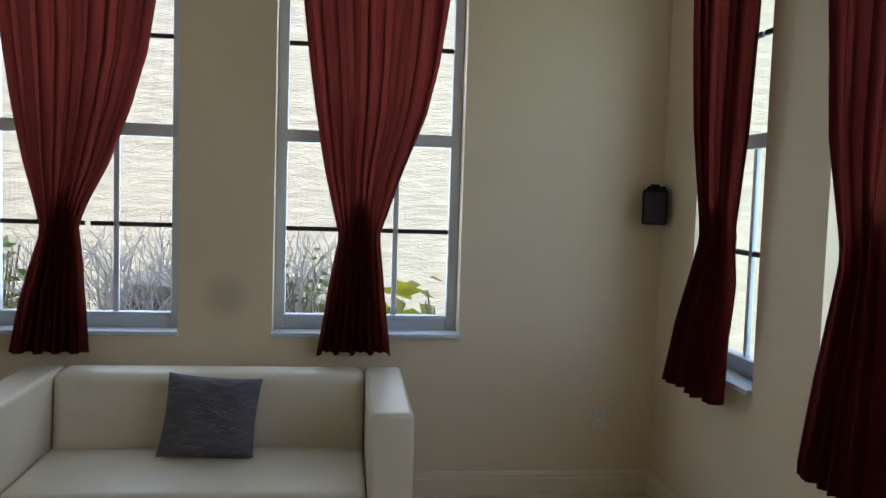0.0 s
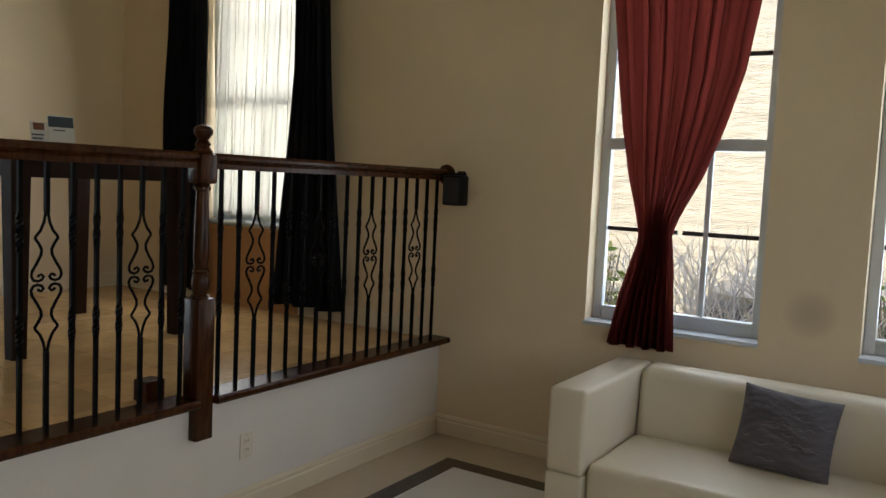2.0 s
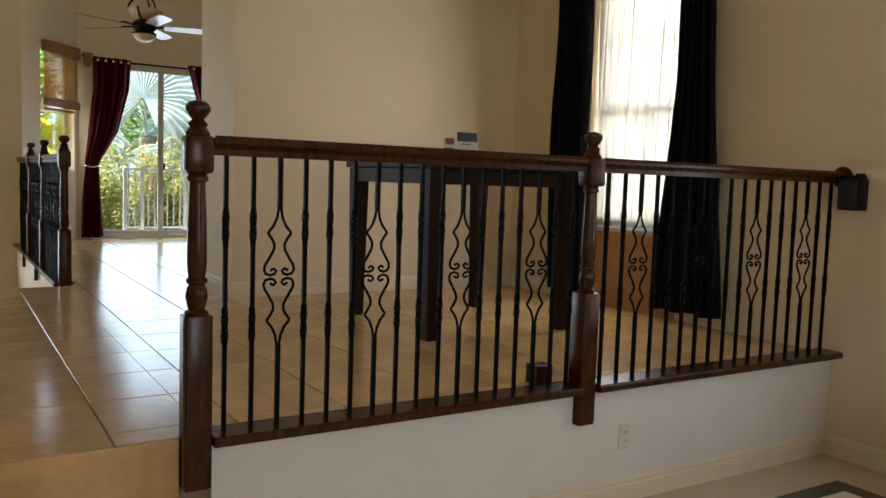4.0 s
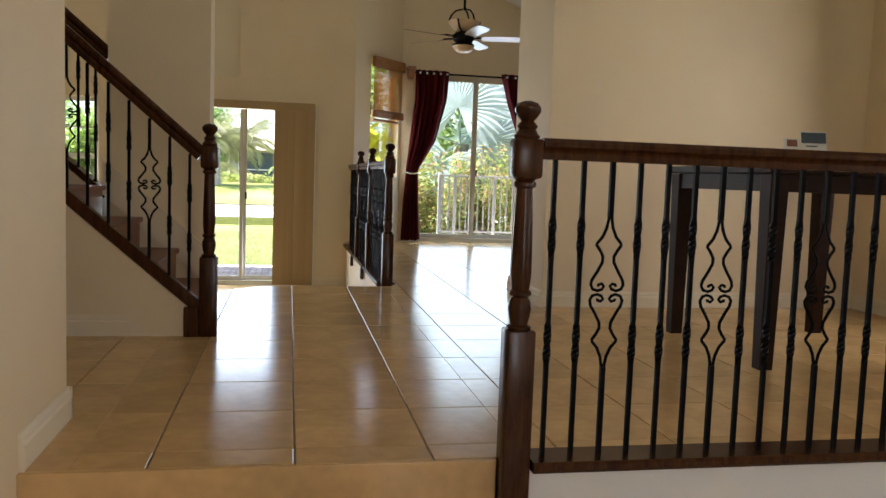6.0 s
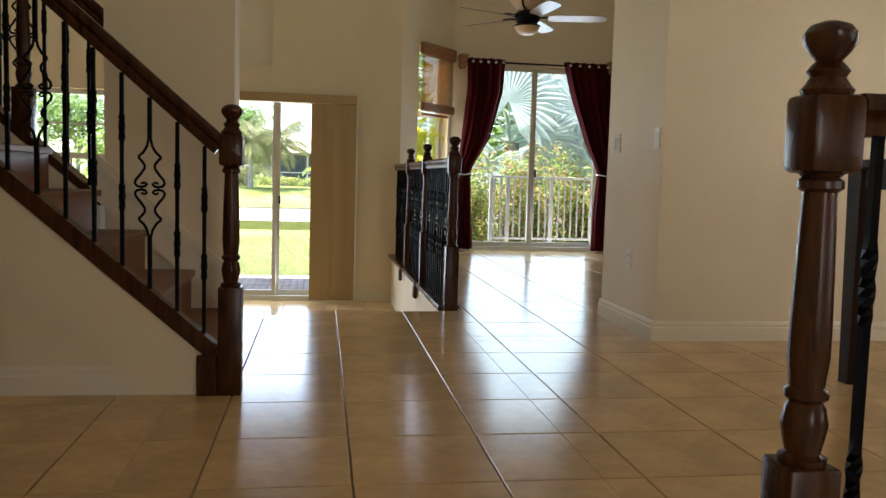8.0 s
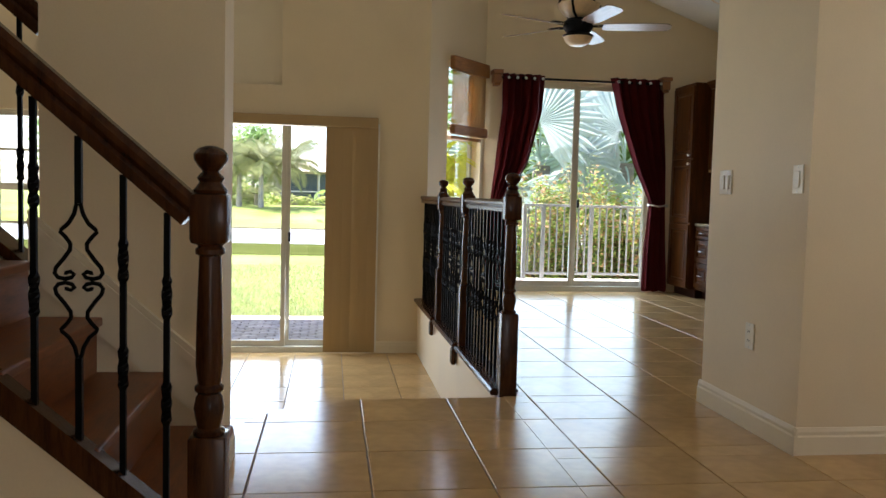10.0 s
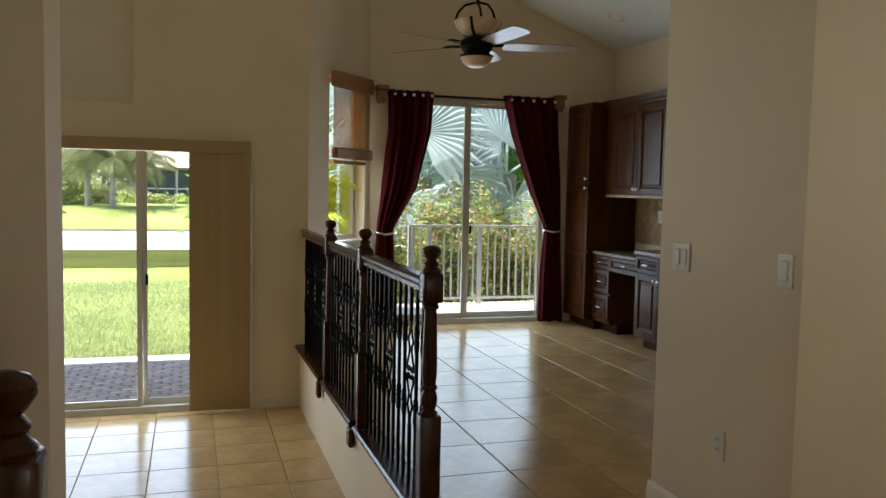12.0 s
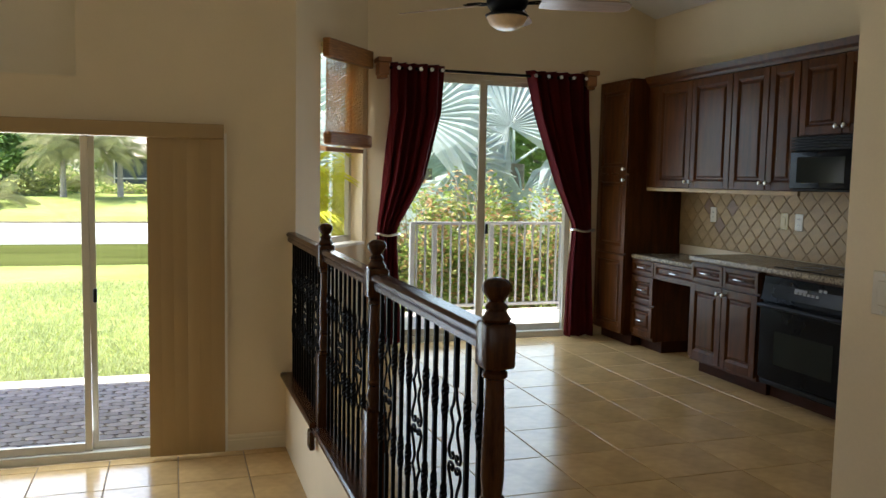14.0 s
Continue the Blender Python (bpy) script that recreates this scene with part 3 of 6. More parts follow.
def sliding_door(name, face, y0, y1, z0, z1, mid, handle_z, sides):
    d = tagged(new(name), kind="structure")
    x0, x1 = face - 0.07, face - 0.13
    f = 0.045

    def bar(nm, a, b, c, e, xa=x0, xb=x1, m=M_FRAMEK, bev=0.004, par=d):
        return part(nm, block(min(xa, xb), max(xa, xb), a, b, c, e, bev), m, par)

    bar("door_frame", y0, y0 + f, z0, z1)
    bar("door_frame", y1 - f, y1, z0, z1)
    bar("door_frame", y0 + f, y1 - f, z1 - 0.04, z1)
    bar("door_track", y0, y1, z0 - 0.02, z0 + 0.035, x0 + 0.03, x1 - 0.01)
    bar("door_stile", mid - 0.045, mid, z0 + 0.035, z1 - 0.04, x0, x0 - 0.03)
    bar("door_stile", mid - 0.025, mid + 0.035, z0 + 0.035, z1 - 0.04, x0 - 0.035, x1)
    for a, b, x in ((y0 + f, mid, x0 - 0.015), (mid, y1 - f, x1 + 0.012)):
        bar("door_rail", a, b, z0 + 0.035, z0 + 0.09, x + 0.012, x - 0.012)
        bar("door_rail", a, b, z1 - 0.075, z1 - 0.04, x + 0.012, x - 0.012)
        p = bar("pane", a, b, z0 + 0.06, z1 - 0.06, x, x - 0.004, M_GLASS, 0)
        p.visible_shadow = False
    h = bar("door_handle", mid + 0.02, mid + 0.044, handle_z - 0.045, handle_z + 0.045, x0 + 0.025, x0 - 0.0, M_BLACKP, 0.006)
    return d


sliding_door("door_1", -11.07, FS[0], FS[1], FS[2] + 0.02, FS[3], -0.885, 0.58, 1)
sliding_door("door_2", -11.90, KS[0], KS[1], KS[2] + 0.02, KS[3], 2.128, 0.95, 1)

# corner window and its woven shade
w = tagged(new("window_7"), kind="structure")


def dbox(name, a, b, d0, d1, z0, z1, m, par, bev=0.003):
    bm = block(a, b, d0, d1, z0, z1, bev)
    for v in bm.verts:
        v.co = Vector(diagonal(v.co.y, v.co.x, v.co.z))
    return part(name, bm, m, par)


for a, b, c, e in ((DW[0], DW[0] + 0.04, DW[2], DW[3]), (DW[1] - 0.04, DW[1], DW[2], DW[3]), (DW[0] + 0.04, DW[1] - 0.04, DW[2], DW[2] + 0.05), (DW[0] + 0.04, DW[1] - 0.04, DW[3] - 0.04, DW[3]), (DW[0] + 0.04, DW[1] - 0.04, 1.56, 1.60)):
    dbox("window_frame", a, b, -0.14, -0.10, c, e, M_FRAMEK, w)
p = dbox("pane", DW[0] + 0.02, DW[1] - 0.02, -0.124, -0.12, DW[2] + 0.02, DW[3] - 0.02, M_GLASS, w, 0)
p.visible_shadow = False
dbox("window_sill", DW[0] - 0.003, DW[1] + 0.003, -0.10, 0.02, DW[2] - 0.02, DW[2] + 0.004, M_TRIM, w)


# ---- railings ----
def baluster_mesh(name, h, fancy):
    bm = bmesh.new()
    r = 0.0075
    if not fancy:
        steps = 64
        rings = []
        for i in range(steps + 1):
            z = h * i / steps
            f = z / h
            turn = 0.0
            for c in (0.38, 0.72):
                turn += min(1, max(0, (f - c + 0.065) / 0.13)) * 2 * math.pi * 1.5
            k = 1.32 if any(abs(f - c) < 0.062 for c in (0.38, 0.72)) else 1.0
            rings.append([bm.verts.new((r * k * 1.3 * math.cos(turn + math.pi / 4 + q * math.pi / 2), r * k * 1.3 * math.sin(turn + math.pi / 4 + q * math.pi / 2), z)) for q in range(4)])
        for a, b in zip(rings, rings[1:]):
            for q in range(4):
                bm.faces.new((a[q], a[(q + 1) % 4], b[(q + 1) % 4], b[q]))
    else:
        s = 0.30 * h
        e = 0.79 * h
        mid = (s + e) / 2
        half = (e - s) / 2
        box(bm, -r, r, -r, r, 0, s)
        box(bm, -r, r, -r, r, e, h)
        side = [(0.004, 1.0), (0.010, 0.86), (0.022, 0.74), (0.038, 0.66), (0.040, 0.63), (0.028, 0.56), (0.018, 0.48), (0.019, 0.40), (0.034, 0.28), (0.050, 0.17), (0.053, 0.10), (0.046, 0.045), (0.030, 0.025), (0.016, 0.045), (0.010, 0.085), (0.018, 0.12), (0.028, 0.105), (0.028, 0.08)]
        for sx in (-1, 1):
            for sz in (-1, 1):
                tube(bm, [(sx * x, 0, mid + sz * z * half) for x, z in side], 0.0052, 5)
    return bm


def newel_mesh(low, top, h=1.1):
    """A turned post from low to top; its foot is square."""
    bm = bmesh.new()
    w = 0.0435
    pl = 0.42
    box(bm, -w, w, -w, w, low, pl, 0.006)
    k = (top - pl) / 0.715
    z = lambda a: pl + (a - 0.385) * k
    lathe(bm, [(0.036, z(0.383)), (0.038, z(0.395)), (0.027, z(0.402)), (0.032, z(0.425)), (0.036, z(0.45)), (0.031, z(0.478)), (0.026, z(0.487)), (0.034, z(0.495)), (0.034, z(0.505)),
               (0.027, z(0.512)), (0.032, z(0.56)), (0.0315, z(0.62)), (0.0295, z(0.70)), (0.027, z(0.78)), (0.0255, z(0.83)), (0.034, z(0.836)), (0.034, z(0.848)), (0.028, z(0.854)), (0.036, z(0.862))], 18)
    box(bm, -w, w, -w, w, z(0.86), z(0.985), 0.012)
    lathe(bm, [(0.036, z(0.984)), (0.040, z(0.992)), (0.033, z(1.0)), (0.026, z(1.012)), (0.032, z(1.022)), (0.026, z(1.03)), (0.019, z(1.038)), (0.029, z(1.05)), (0.039, z(1.066)), (0.0395, z(1.08)), (0.030, z(1.093)), (0.012, z(1.1))], 18)
    return bm


RAIL_SEC = [(-0.024, -0.03), (0.024, -0.03), (0.027, -0.01), (0.022, -0.002), (0.034, 0.008), (0.036, 0.02), (0.026, 0.033), (-0.026, 0.033), (-0.036, 0.02), (-0.034, 0.008), (-0.022, -0.002), (-0.027, -0.01)]
SHOE_SEC = [(-0.068, -0.016), (0.068, -0.016), (0.074, -0.008), (0.074, 0.008), (0.066, 0.018), (-0.066, 0.018), (-0.074, 0.008), (-0.074, -0.008)]
shared = {}


def shared_part(key, name, make, mat, parent, at, rz=0.0, smooth=True):
    if key not in shared:
        ob = part(name, make(), mat, parent, smooth=smooth)
        shared[key] = ob.data
    else:
        ob = new(name, shared[key])
        ob.parent = parent
    ob.matrix_basis = pose(at[0] * U, at[1] * U, at[2] * U, 0, 0, rz)
    return ob


def level_railing(name, label, start, way, spans, low, top, rail_z, wall_end=True):
    """Posts at the start and after each span; balusters between, every fourth a scroll."""
    th = thing(name, start[0], start[1], 0, label, "railing")
    wx, wy = way
    rz = math.degrees(math.atan2(wy, wx))
    d = 0.0
    n = len(spans)
    total = sum(s for s, c in spans)
    h = rail_z - 0.046
    for i, (span, count) in enumerate(spans):
        shared_part(("newel", low, top), "newel_post", lambda: newel_mesh(low, top), M_WOOD, th, (wx * d, wy * d, 0))
        pitch = span / (count + 1)
        for k in range(1, count + 1):
            fancy = k % 4 == 3
            shared_part(("bal", fancy, h), "scroll_baluster" if fancy else "twist_baluster", lambda f=fancy: baluster_mesh("b", h, f), M_IRON, th, (wx * (d + pitch * k), wy * (d + pitch * k), 0.015), rz)
        a, b = d + 0.046, d + span - (0.0 if i == n - 1 else 0.046)
        bm = bmesh.new()
        sweep(bm, RAIL_SEC, (wx * a, wy * a, rail_z - 0.033), (wx * b, wy * b, rail_z - 0.033), (-wy, wx, 0), (0, 0, 1))
        part("handrail", bm, M_WOOD, th)
        bm = bmesh.new()
        sweep(bm, SHOE_SEC, (wx * a, wy * a, 0.005), (wx * b, wy * b, 0.005), (-wy, wx, 0), (0, 0, 1))
        part("shoe_rail", bm, M_WOOD, th)
        d += span
    if wall_end:
        bm = bmesh.new()
        lathe(bm, [(0.058, 0), (0.058, 0.010), (0.048, 0.022), (0.03, 0.024)], 20)
        ob = part("rosette", bm, M_WOOD, th, smooth=True)
        ob.matrix_basis = Matrix.Translation((wx * (total - 0.001) * U, wy * (total - 0.001) * U, (rail_z - 0.03) * U)) @ Vector((-wx, -wy, 0)).to_track_quat("Z", "Y").to_matrix().to_4x4()
    return th


level_railing("dining_railing", "dark wood and black iron railing along the raised dining room edge", (-3.42, 0.346), (0, 1), [(1.66, 17), (1.793, 17)], -0.155, 1.106, 0.998)
kr = level_railing("kitchen_railing", "dark wood and black iron railing between kitchen and sunken family room", (-7.432, 0.425), (-0.99996, -0.009), [(1.268, 12), (1.118, 10), (1.245, 12)], -0.12, 1.124, 0.99, wall_end=False)
for d in (1.268, 2.386):
    part("post_drop", block(-d - 0.043, -d + 0.043, -0.088 - 0.009 * d, -0.057 - 0.009 * d, -0.108, 0.0, 0.012, 3), M_WOOD, kr)


# ---- staircase ----
def prism(bm, poly, x0, x1):
    """A plate with its outline in y and z, from x0 to x1."""
    a = [bm.verts.new((x0, y, z)) for y, z in poly]
    b = [bm.verts.new((x1, y, z)) for y, z in poly]
    n = len(poly)
    bm.faces.new(a)
    bm.faces.new(b[::-1])
    for k in range(n):
        bm.faces.new((a[k], a[(k + 1) % n], b[(k + 1) % n], b[k]))


SL = 0.87
stair = thing("staircase", -5.42, -0.75, 0, "staircase with brown wooden treads and white panelled side", "staircase")
ox, oy = -5.42, -0.75
RISE, RUN, N = 0.185, 0.2127, 15
for k in range(N):
    y1 = -0.06 - RUN * k
    z1 = RISE * (k + 1) + 0.015
    part("tread", block(-0.84, 0.0, y1 - RUN - 0.02, y1 + 0.02, z1 - 0.03, z1, 0.006), M_TREAD, stair)
    part("riser", block(-0.84, 0.0, y1 - 0.02, y1, z1 - RISE, z1 - 0.03), M_TREAD, stair)
yb = -0.06 - RUN * N
bm = bmesh.new()
prism(bm, [(-0.09, 0.002), (-0.09, 0.14), (yb, 0.14 + SL * (-0.09 - yb)), (yb, 0.002)], -0.02, 0.004)
part("side_panel", bm, M_WALL, stair)
bm = bmesh.new()
prism(bm, [(-0.09, 0.004), (-0.09, 0.15), (yb, 0.15 + SL * (-0.09 - yb)), (yb, SL * (-0.28 - yb)), (-0.28, 0.004)], 0.004, 0.022)
part("skirt_board", bm, M_WALL, stair)
bm = bmesh.new()
d = Vector((0, -1, SL)).normalized()
up = Vector((0, SL, 1)).normalized()
p0 = Vector((0.0, -0.045, 0.155))
p1 = p0 + Vector((0, -1, SL)) * (-yb - 0.1)
sweep(bm, [(-0.03, -0.03), (0.03, -0.03), (0.03, 0.03), (-0.03, 0.03)], p0, p1, (1, 0, 0), up)
part("shoe_rail", bm, M_WOOD, stair)
part("base_block", block(-0.05, 0.045, -0.12, -0.045, 0, 0.16, 0.004), M_WOOD, stair)
bm = bmesh.new()
p0 = Vector((0.0, -0.04, 0.945))
p1 = p0 + Vector((0, -1, SL)) * (-yb - 0.1)
sweep(bm, [(a * 1.05, b * 1.15) for a, b in RAIL_SEC], p0, p1, (1, 0, 0), up)
part("handrail", bm, M_WOOD, stair)
shared_part(("newel", 0.0, 1.105), "newel_post", lambda: newel_mesh(0.0, 1.105), M_WOOD, stair, (0, 0, 0))
for k in range(1, 19):
    y = -0.0 - 0.0985 * k
    zb = 0.175 + SL * (-0.045 - y)
    fancy = k % 4 == 3
    shared_part(("sbal", fancy), "scroll_baluster" if fancy else "twist_baluster", lambda f=fancy: baluster_mesh("b", 0.735, f), M_IRON, stair, (0, y, zb - 0.01), 90)
# inner string along the wall
bm = bmesh.new()
prism(bm, [(-0.10, 0.18), (-0.10, 0.40), (-0.70, 0.40 + SL * 0.60), (-0.70, 0.18 + SL * 0.60)], -0.858, -0.842)
part("wall_string", bm, M_BASE, stair)
for lo, hi, x in ((0.34, 0.372, -0.834), (0.385, 0.40, -0.836)):
    bm = bmesh.new()
    prism(bm, [(-0.10, lo), (-0.10, hi), (-0.70, hi + SL * 0.60), (-0.70, lo + SL * 0.60)], -0.842, x)
    part("string_moulding", bm, M_BASE, stair)
# the open side above the wall
y0 = -0.66
bm = bmesh.new()
prism(bm, [(-0.70, 0.0), (-0.70, 0.68), (yb, 0.68 + SL * (-0.70 - yb)), (yb, 0.0)], -1.06, -0.88)
part("inner_wall", bm, M_WALL, stair)
bm = bmesh.new()
sweep(bm, [(-0.07, -0.02), (0.07, -0.02), (0.07, 0.02), (-0.07, 0.02)], (-0.95, -0.69, 0.69), (-0.95, yb, 0.69 + SL * (-0.69 - yb)), (1, 0, 0), up)
part("shoe_rail", bm, M_WOOD, stair)
bm = bmesh.new()
sweep(bm, [(a * 1.05, b * 1.3) for a, b in RAIL_SEC], (-0.95, -0.675, 1.53), (-0.95, yb, 1.53 + SL * (-0.675 - yb)), (1, 0, 0), up)
part("handrail", bm, M_WOOD, stair)
for k in range(11):
    y = -0.76 - 0.0985 * k
    zb = 0.70 + SL * (-0.69 - y)
    fancy = k % 4 == 3
    shared_part(("ibal", fancy), "scroll_baluster" if fancy else "twist_baluster", lambda f=fancy: baluster_mesh("b", 0.83, f), M_IRON, stair, (-0.95, y, zb - 0.01), 90)
shared_part(("newel", 0.0, 1.105), "newel_post", None, M_WOOD, stair, (-0.95, -1.05, 0.80))


# ---- curtains ----
def curtain(name, label, axis, depth, rows, folds, mat, amp=0.03, ncol=90, nrow=46, group="", seed=1, tie=None, tie_mat=None, rod=None, hem=0.012, grommets=0, inner=None):
    """A hanging cloth; rows (z, from, to, fold depth factor) from top to bottom, along the axis."""
    rnd = random.Random(seed)
    ph = [rnd.uniform(0, 6.28) for _ in range(4)]
    zc = [r[0] for r in rows]
    mid = (rows[-1][1] + rows[-1][2]) / 2
    bx, by = (mid, depth) if axis == "y" else (depth, mid)
    th = thing(name, bx, by, rows[-1][0], label, "curtain", group=group)
    bm = bmesh.new()
    grid = []
    for i in range(nrow + 1):
        z = rows[0][0] + (rows[-1][0] - rows[0][0]) * i / nrow
        for a, b in zip(rows, rows[1:]):
            if a[0] >= z >= b[0]:
                k = (a[0] - z) / (a[0] - b[0])
                kk = k
                lo, hi, f = (a[q] + (b[q] - a[q]) * kk for q in (1, 2, 3))
                break
        line = []
        for j in range(ncol + 1):
            s = j / ncol
            wob = 0.10 * math.sin(2.1 * z + ph[0]) + 0.22 * math.sin(5 * s + ph[1])
            w = 2 * math.pi * (folds * s + wob)
            dd = amp * f * (math.sin(w) + 0.35 * math.sin(2.3 * w + ph[2] + z) + 0.2 * math.sin(0.37 * w + ph[3] + 2 * z))
            uu = lo + (hi - lo) * (s + 0.012 * math.sin(2 * w))
            zz = z + (hem * (0.6 * math.sin(w * 0.5 + ph[2]) + 0.4 * math.sin(w + ph[1])) if i == nrow else 0)
            p = (uu, depth + dd, zz) if axis == "y" else (depth + dd, uu, zz)
            line.append(bm.verts.new((p[0] - bx, p[1] - by, p[2] - rows[-1][0])))
        grid.append(line)
    for a, b in zip(grid, grid[1:]):
        for j in range(ncol):
            bm.faces.new((a[j], a[j + 1], b[j + 1], b[j]))
    ob = part("cloth", bm, mat, th, smooth=True)
    so = ob.modifiers.new("thickness", "SOLIDIFY")
    so.thickness = 0.003
    if inner is not None:
        bm = bmesh.new()
        g = []
        for z, lo, hi in inner:
            row = []
            for j in range(41):
                t = j / 40
                dd = depth + (0.030 if axis == "y" else 0.030) + 0.010 * math.sin(t * 34 + z)
                u = lo + (hi - lo) * t
                p = (u, dd, z) if axis == "y" else (dd, u, z)
                row.append(bm.verts.new((p[0] - bx, p[1] - by, p[2] - rows[-1][0])))
            g.append(row)
        for a, b in zip(g, g[1:]):
            for j in range(40):
                bm.faces.new((a[j], a[j + 1], b[j + 1], b[j]))
        q = part("inner_fold", bm, mat, th, smooth=True)
        q.modifiers.new("thickness", "SOLIDIFY").thickness = 0.012
    if tie is not None:
        z, lo, hi = tie
        bm = bmesh.new()
        c = (lo + hi) / 2
        r = (hi - lo) / 2 + 0.008
        ring = [(c + r * math.cos(t * 0.3491), depth + 0.055 * math.sin(t * 0.3491), z + 0.008 * math.sin(t)) for t in range(19)]
        tube(bm, [((u - bx, d - by, q - rows[-1][0]) if axis == "y" else (d - bx, u - by, q - rows[-1][0])) for u, d, q in ring], 0.010, 6, closed_ends=False)
        part("tieback", bm, tie_mat or mat, th)
    if grommets:
        lo, hi = rows[0][1], rows[0][2]
        for k in range(grommets):
            u = lo + (hi - lo) * (k + 0.5) / grommets
            bm = bmesh.new()
            lathe(bm, [(0.012, 0.0), (0.015, 0.002), (0.016, 0.005), (0.014, 0.007), (0.009, 0.005), (0.008, 0.002)], 14)
            bmesh.ops.transform(bm, matrix=Matrix.Rotation(radians(90), 4, "Y"), verts=bm.verts[:])
            g = part("grommet", bm, M_GROMMET, th, "steel grommet, brightened for the light through its hole", smooth=True)
            g.location = Vector(((u - bx, 0.0, rows[0][0] - 0.045 - rows[-1][0]) if axis == "y" else (amp + 0.012, u - by, rows[0][0] - 0.045 - rows[-1][0]))) * U
    return th


G = "red curtains in the living room"
RL = "translucent red curtain tied in the middle in front of a window"
curtain("red_curtain", RL, "y", 3.735, [(2.15, -2.46, -1.70, 1), (1.85, -2.42, -1.74, 1), (1.5, -2.38, -1.79, 1), (1.25, -2.345, -1.86, 0.9), (1.0, -2.30, -1.95, 0.8), (0.82, -2.255, -2.04, 0.65), (0.72, -2.235, -2.075, 0.5), (0.68, -2.235, -2.07, 0.5), (0.55, -2.275, -2.055, 0.6), (0.40, -2.32, -2.045, 0.8), (0.145, -2.37, -2.03, 1)], 8, M_RED, 0.026, group=G, seed=3, inner=[(0.86, -2.15, -2.13), (0.72, -2.215, -2.09), (0.45, -2.28, -2.07), (0.19, -2.34, -2.05)])
curtain("red_curtain", RL, "y", 3.735, [(2.15, -1.15, -0.39, 1), (1.85, -1.10, -0.43, 1), (1.5, -1.06, -0.475, 1), (1.27, -1.03, -0.525, 0.9), (1.0, -0.985, -0.63, 0.8), (0.82, -0.945, -0.69, 0.65), (0.72, -0.92, -0.725, 0.5), (0.68, -0.92, -0.725, 0.5), (0.55, -0.945, -0.71, 0.6), (0.40, -0.97, -0.695, 0.8), (0.155, -1.01, -0.665, 1)], 8, M_RED, 0.026, group=G, seed=5, inner=[(0.86, -0.83, -0.81), (0.72, -0.90, -0.745), (0.45, -0.94, -0.72), (0.20, -0.98, -0.69)])
curtain("red_curtain", RL, "x", 0.553, [(2.15, 2.76, 3.26, 1), (1.6, 2.78, 3.22, 1), (1.2, 2.81, 3.17, 0.9), (0.82, 2.86, 3.10, 0.55), (0.76, 2.86, 3.10, 0.5), (0.6, 2.85, 3.17, 0.7), (0.40, 2.89, 3.28, 0.8), (0.125, 2.93, 3.38, 1)], 6, M_RED, 0.03, group=G, seed=7, inner=[(0.92, 2.97, 2.99), (0.79, 2.88, 3.08), (0.45, 2.89, 3.22), (0.17, 2.95, 3.33)])
curtain("red_curtain", RL, "x", 0.553, [(2.15, 1.75, 2.31, 1), (1.5, 1.80, 2.27, 1), (1.1, 1.86, 2.23, 0.9), (0.80, 1.93, 2.16, 0.55), (0.74, 1.93, 2.16, 0.5), (0.6, 1.91, 2.19, 0.7), (0.40, 1.90, 2.24, 0.8), (0.07, 1.90, 2.31, 1)], 6, M_RED, 0.03, group=G, seed=9, inner=[(0.92, 2.03, 2.05), (0.77, 1.95, 2.14), (0.45, 1.93, 2.20), (0.12, 1.93, 2.27)])


def curtain_rod(name, label, axis, depth, lo, hi, z, r, mat, ends="ball", wall_face=None, bmat=None):
    c = (lo + hi) / 2
    th = thing(name, c if axis == "y" else depth, depth if axis == "y" else c, z, label, "curtain rod")
    h = (hi - lo) / 2
    bm = bmesh.new()
    tube(bm, [(-h, 0, 0), (h, 0, 0)] if axis == "y" else [(0, -h, 0), (0, h, 0)], r, 10)
    part("rod", bm, mat, th, smooth=True)
    for s in (-1, 1):
        if ends == "ball":
            bm = bmesh.new()
            bmesh.ops.create_uvsphere(bm, u_segments=12, v_segments=8, radius=0.022)
            part("finial", bm, mat, th, smooth=True, at=(s * (h + 0.02), 0, 0) if axis == "y" else (0, s * (h + 0.02), 0))
        d = wall_face - depth
        bm = bmesh.new()
        if ends == "ball":
            k = s * (h - 0.05)
            tube(bm, [(k, 0, 0), (k, d, 0)] if axis == "y" else [(0, k, 0), (d, k, 0)], 0.007, 6)
        else:
            k = s * (h - 0.01)
            w = 0.055
            a, b = sorted((d, 0.05))
            box(bm, a, b, k - w, k + w, 0.035, 0.075, 0.006)
            box(bm, a, b - 0.02, k - w * 0.8, k + w * 0.8, -0.06, 0.036, 0.012)
            box(bm, a, b - 0.035, k - w * 0.6, k + w * 0.6, -0.085, -0.058, 0.01)
        part("bracket", bm, bmat or mat, th)
    return th


RN = "thin dark metal curtain rod above a window"
for a, b in ((-2.56, -1.61), (-1.25, -0.30)):
    curtain_rod("curtain_rod", RN, "y", 3.735, a, b, 2.15, 0.010, M_IRON, wall_face=3.80)
for a, b in ((2.72, 3.46), (1.70, 2.45)):
    curtain_rod("curtain_rod", RN, "x", 0.57, a, b, 2.15, 0.010, M_IRON, wall_face=0.66)
curtain_rod("curtain_rod", RN, "y", 3.70, -5.95, -4.05, 2.62, 0.012, M_IRON, wall_face=3.80)
BL = "black blackout curtain hanging straight beside the dining window"
curtain("black_curtain", BL, "y", 3.70, [(2.62, -5.80, -5.42, 0.8), (1.0, -5.76, -5.38, 0.9), (0.085, -5.74, -5.34, 1)], 5, M_BLACKC, 0.03, group="black dining curtains", seed=11)
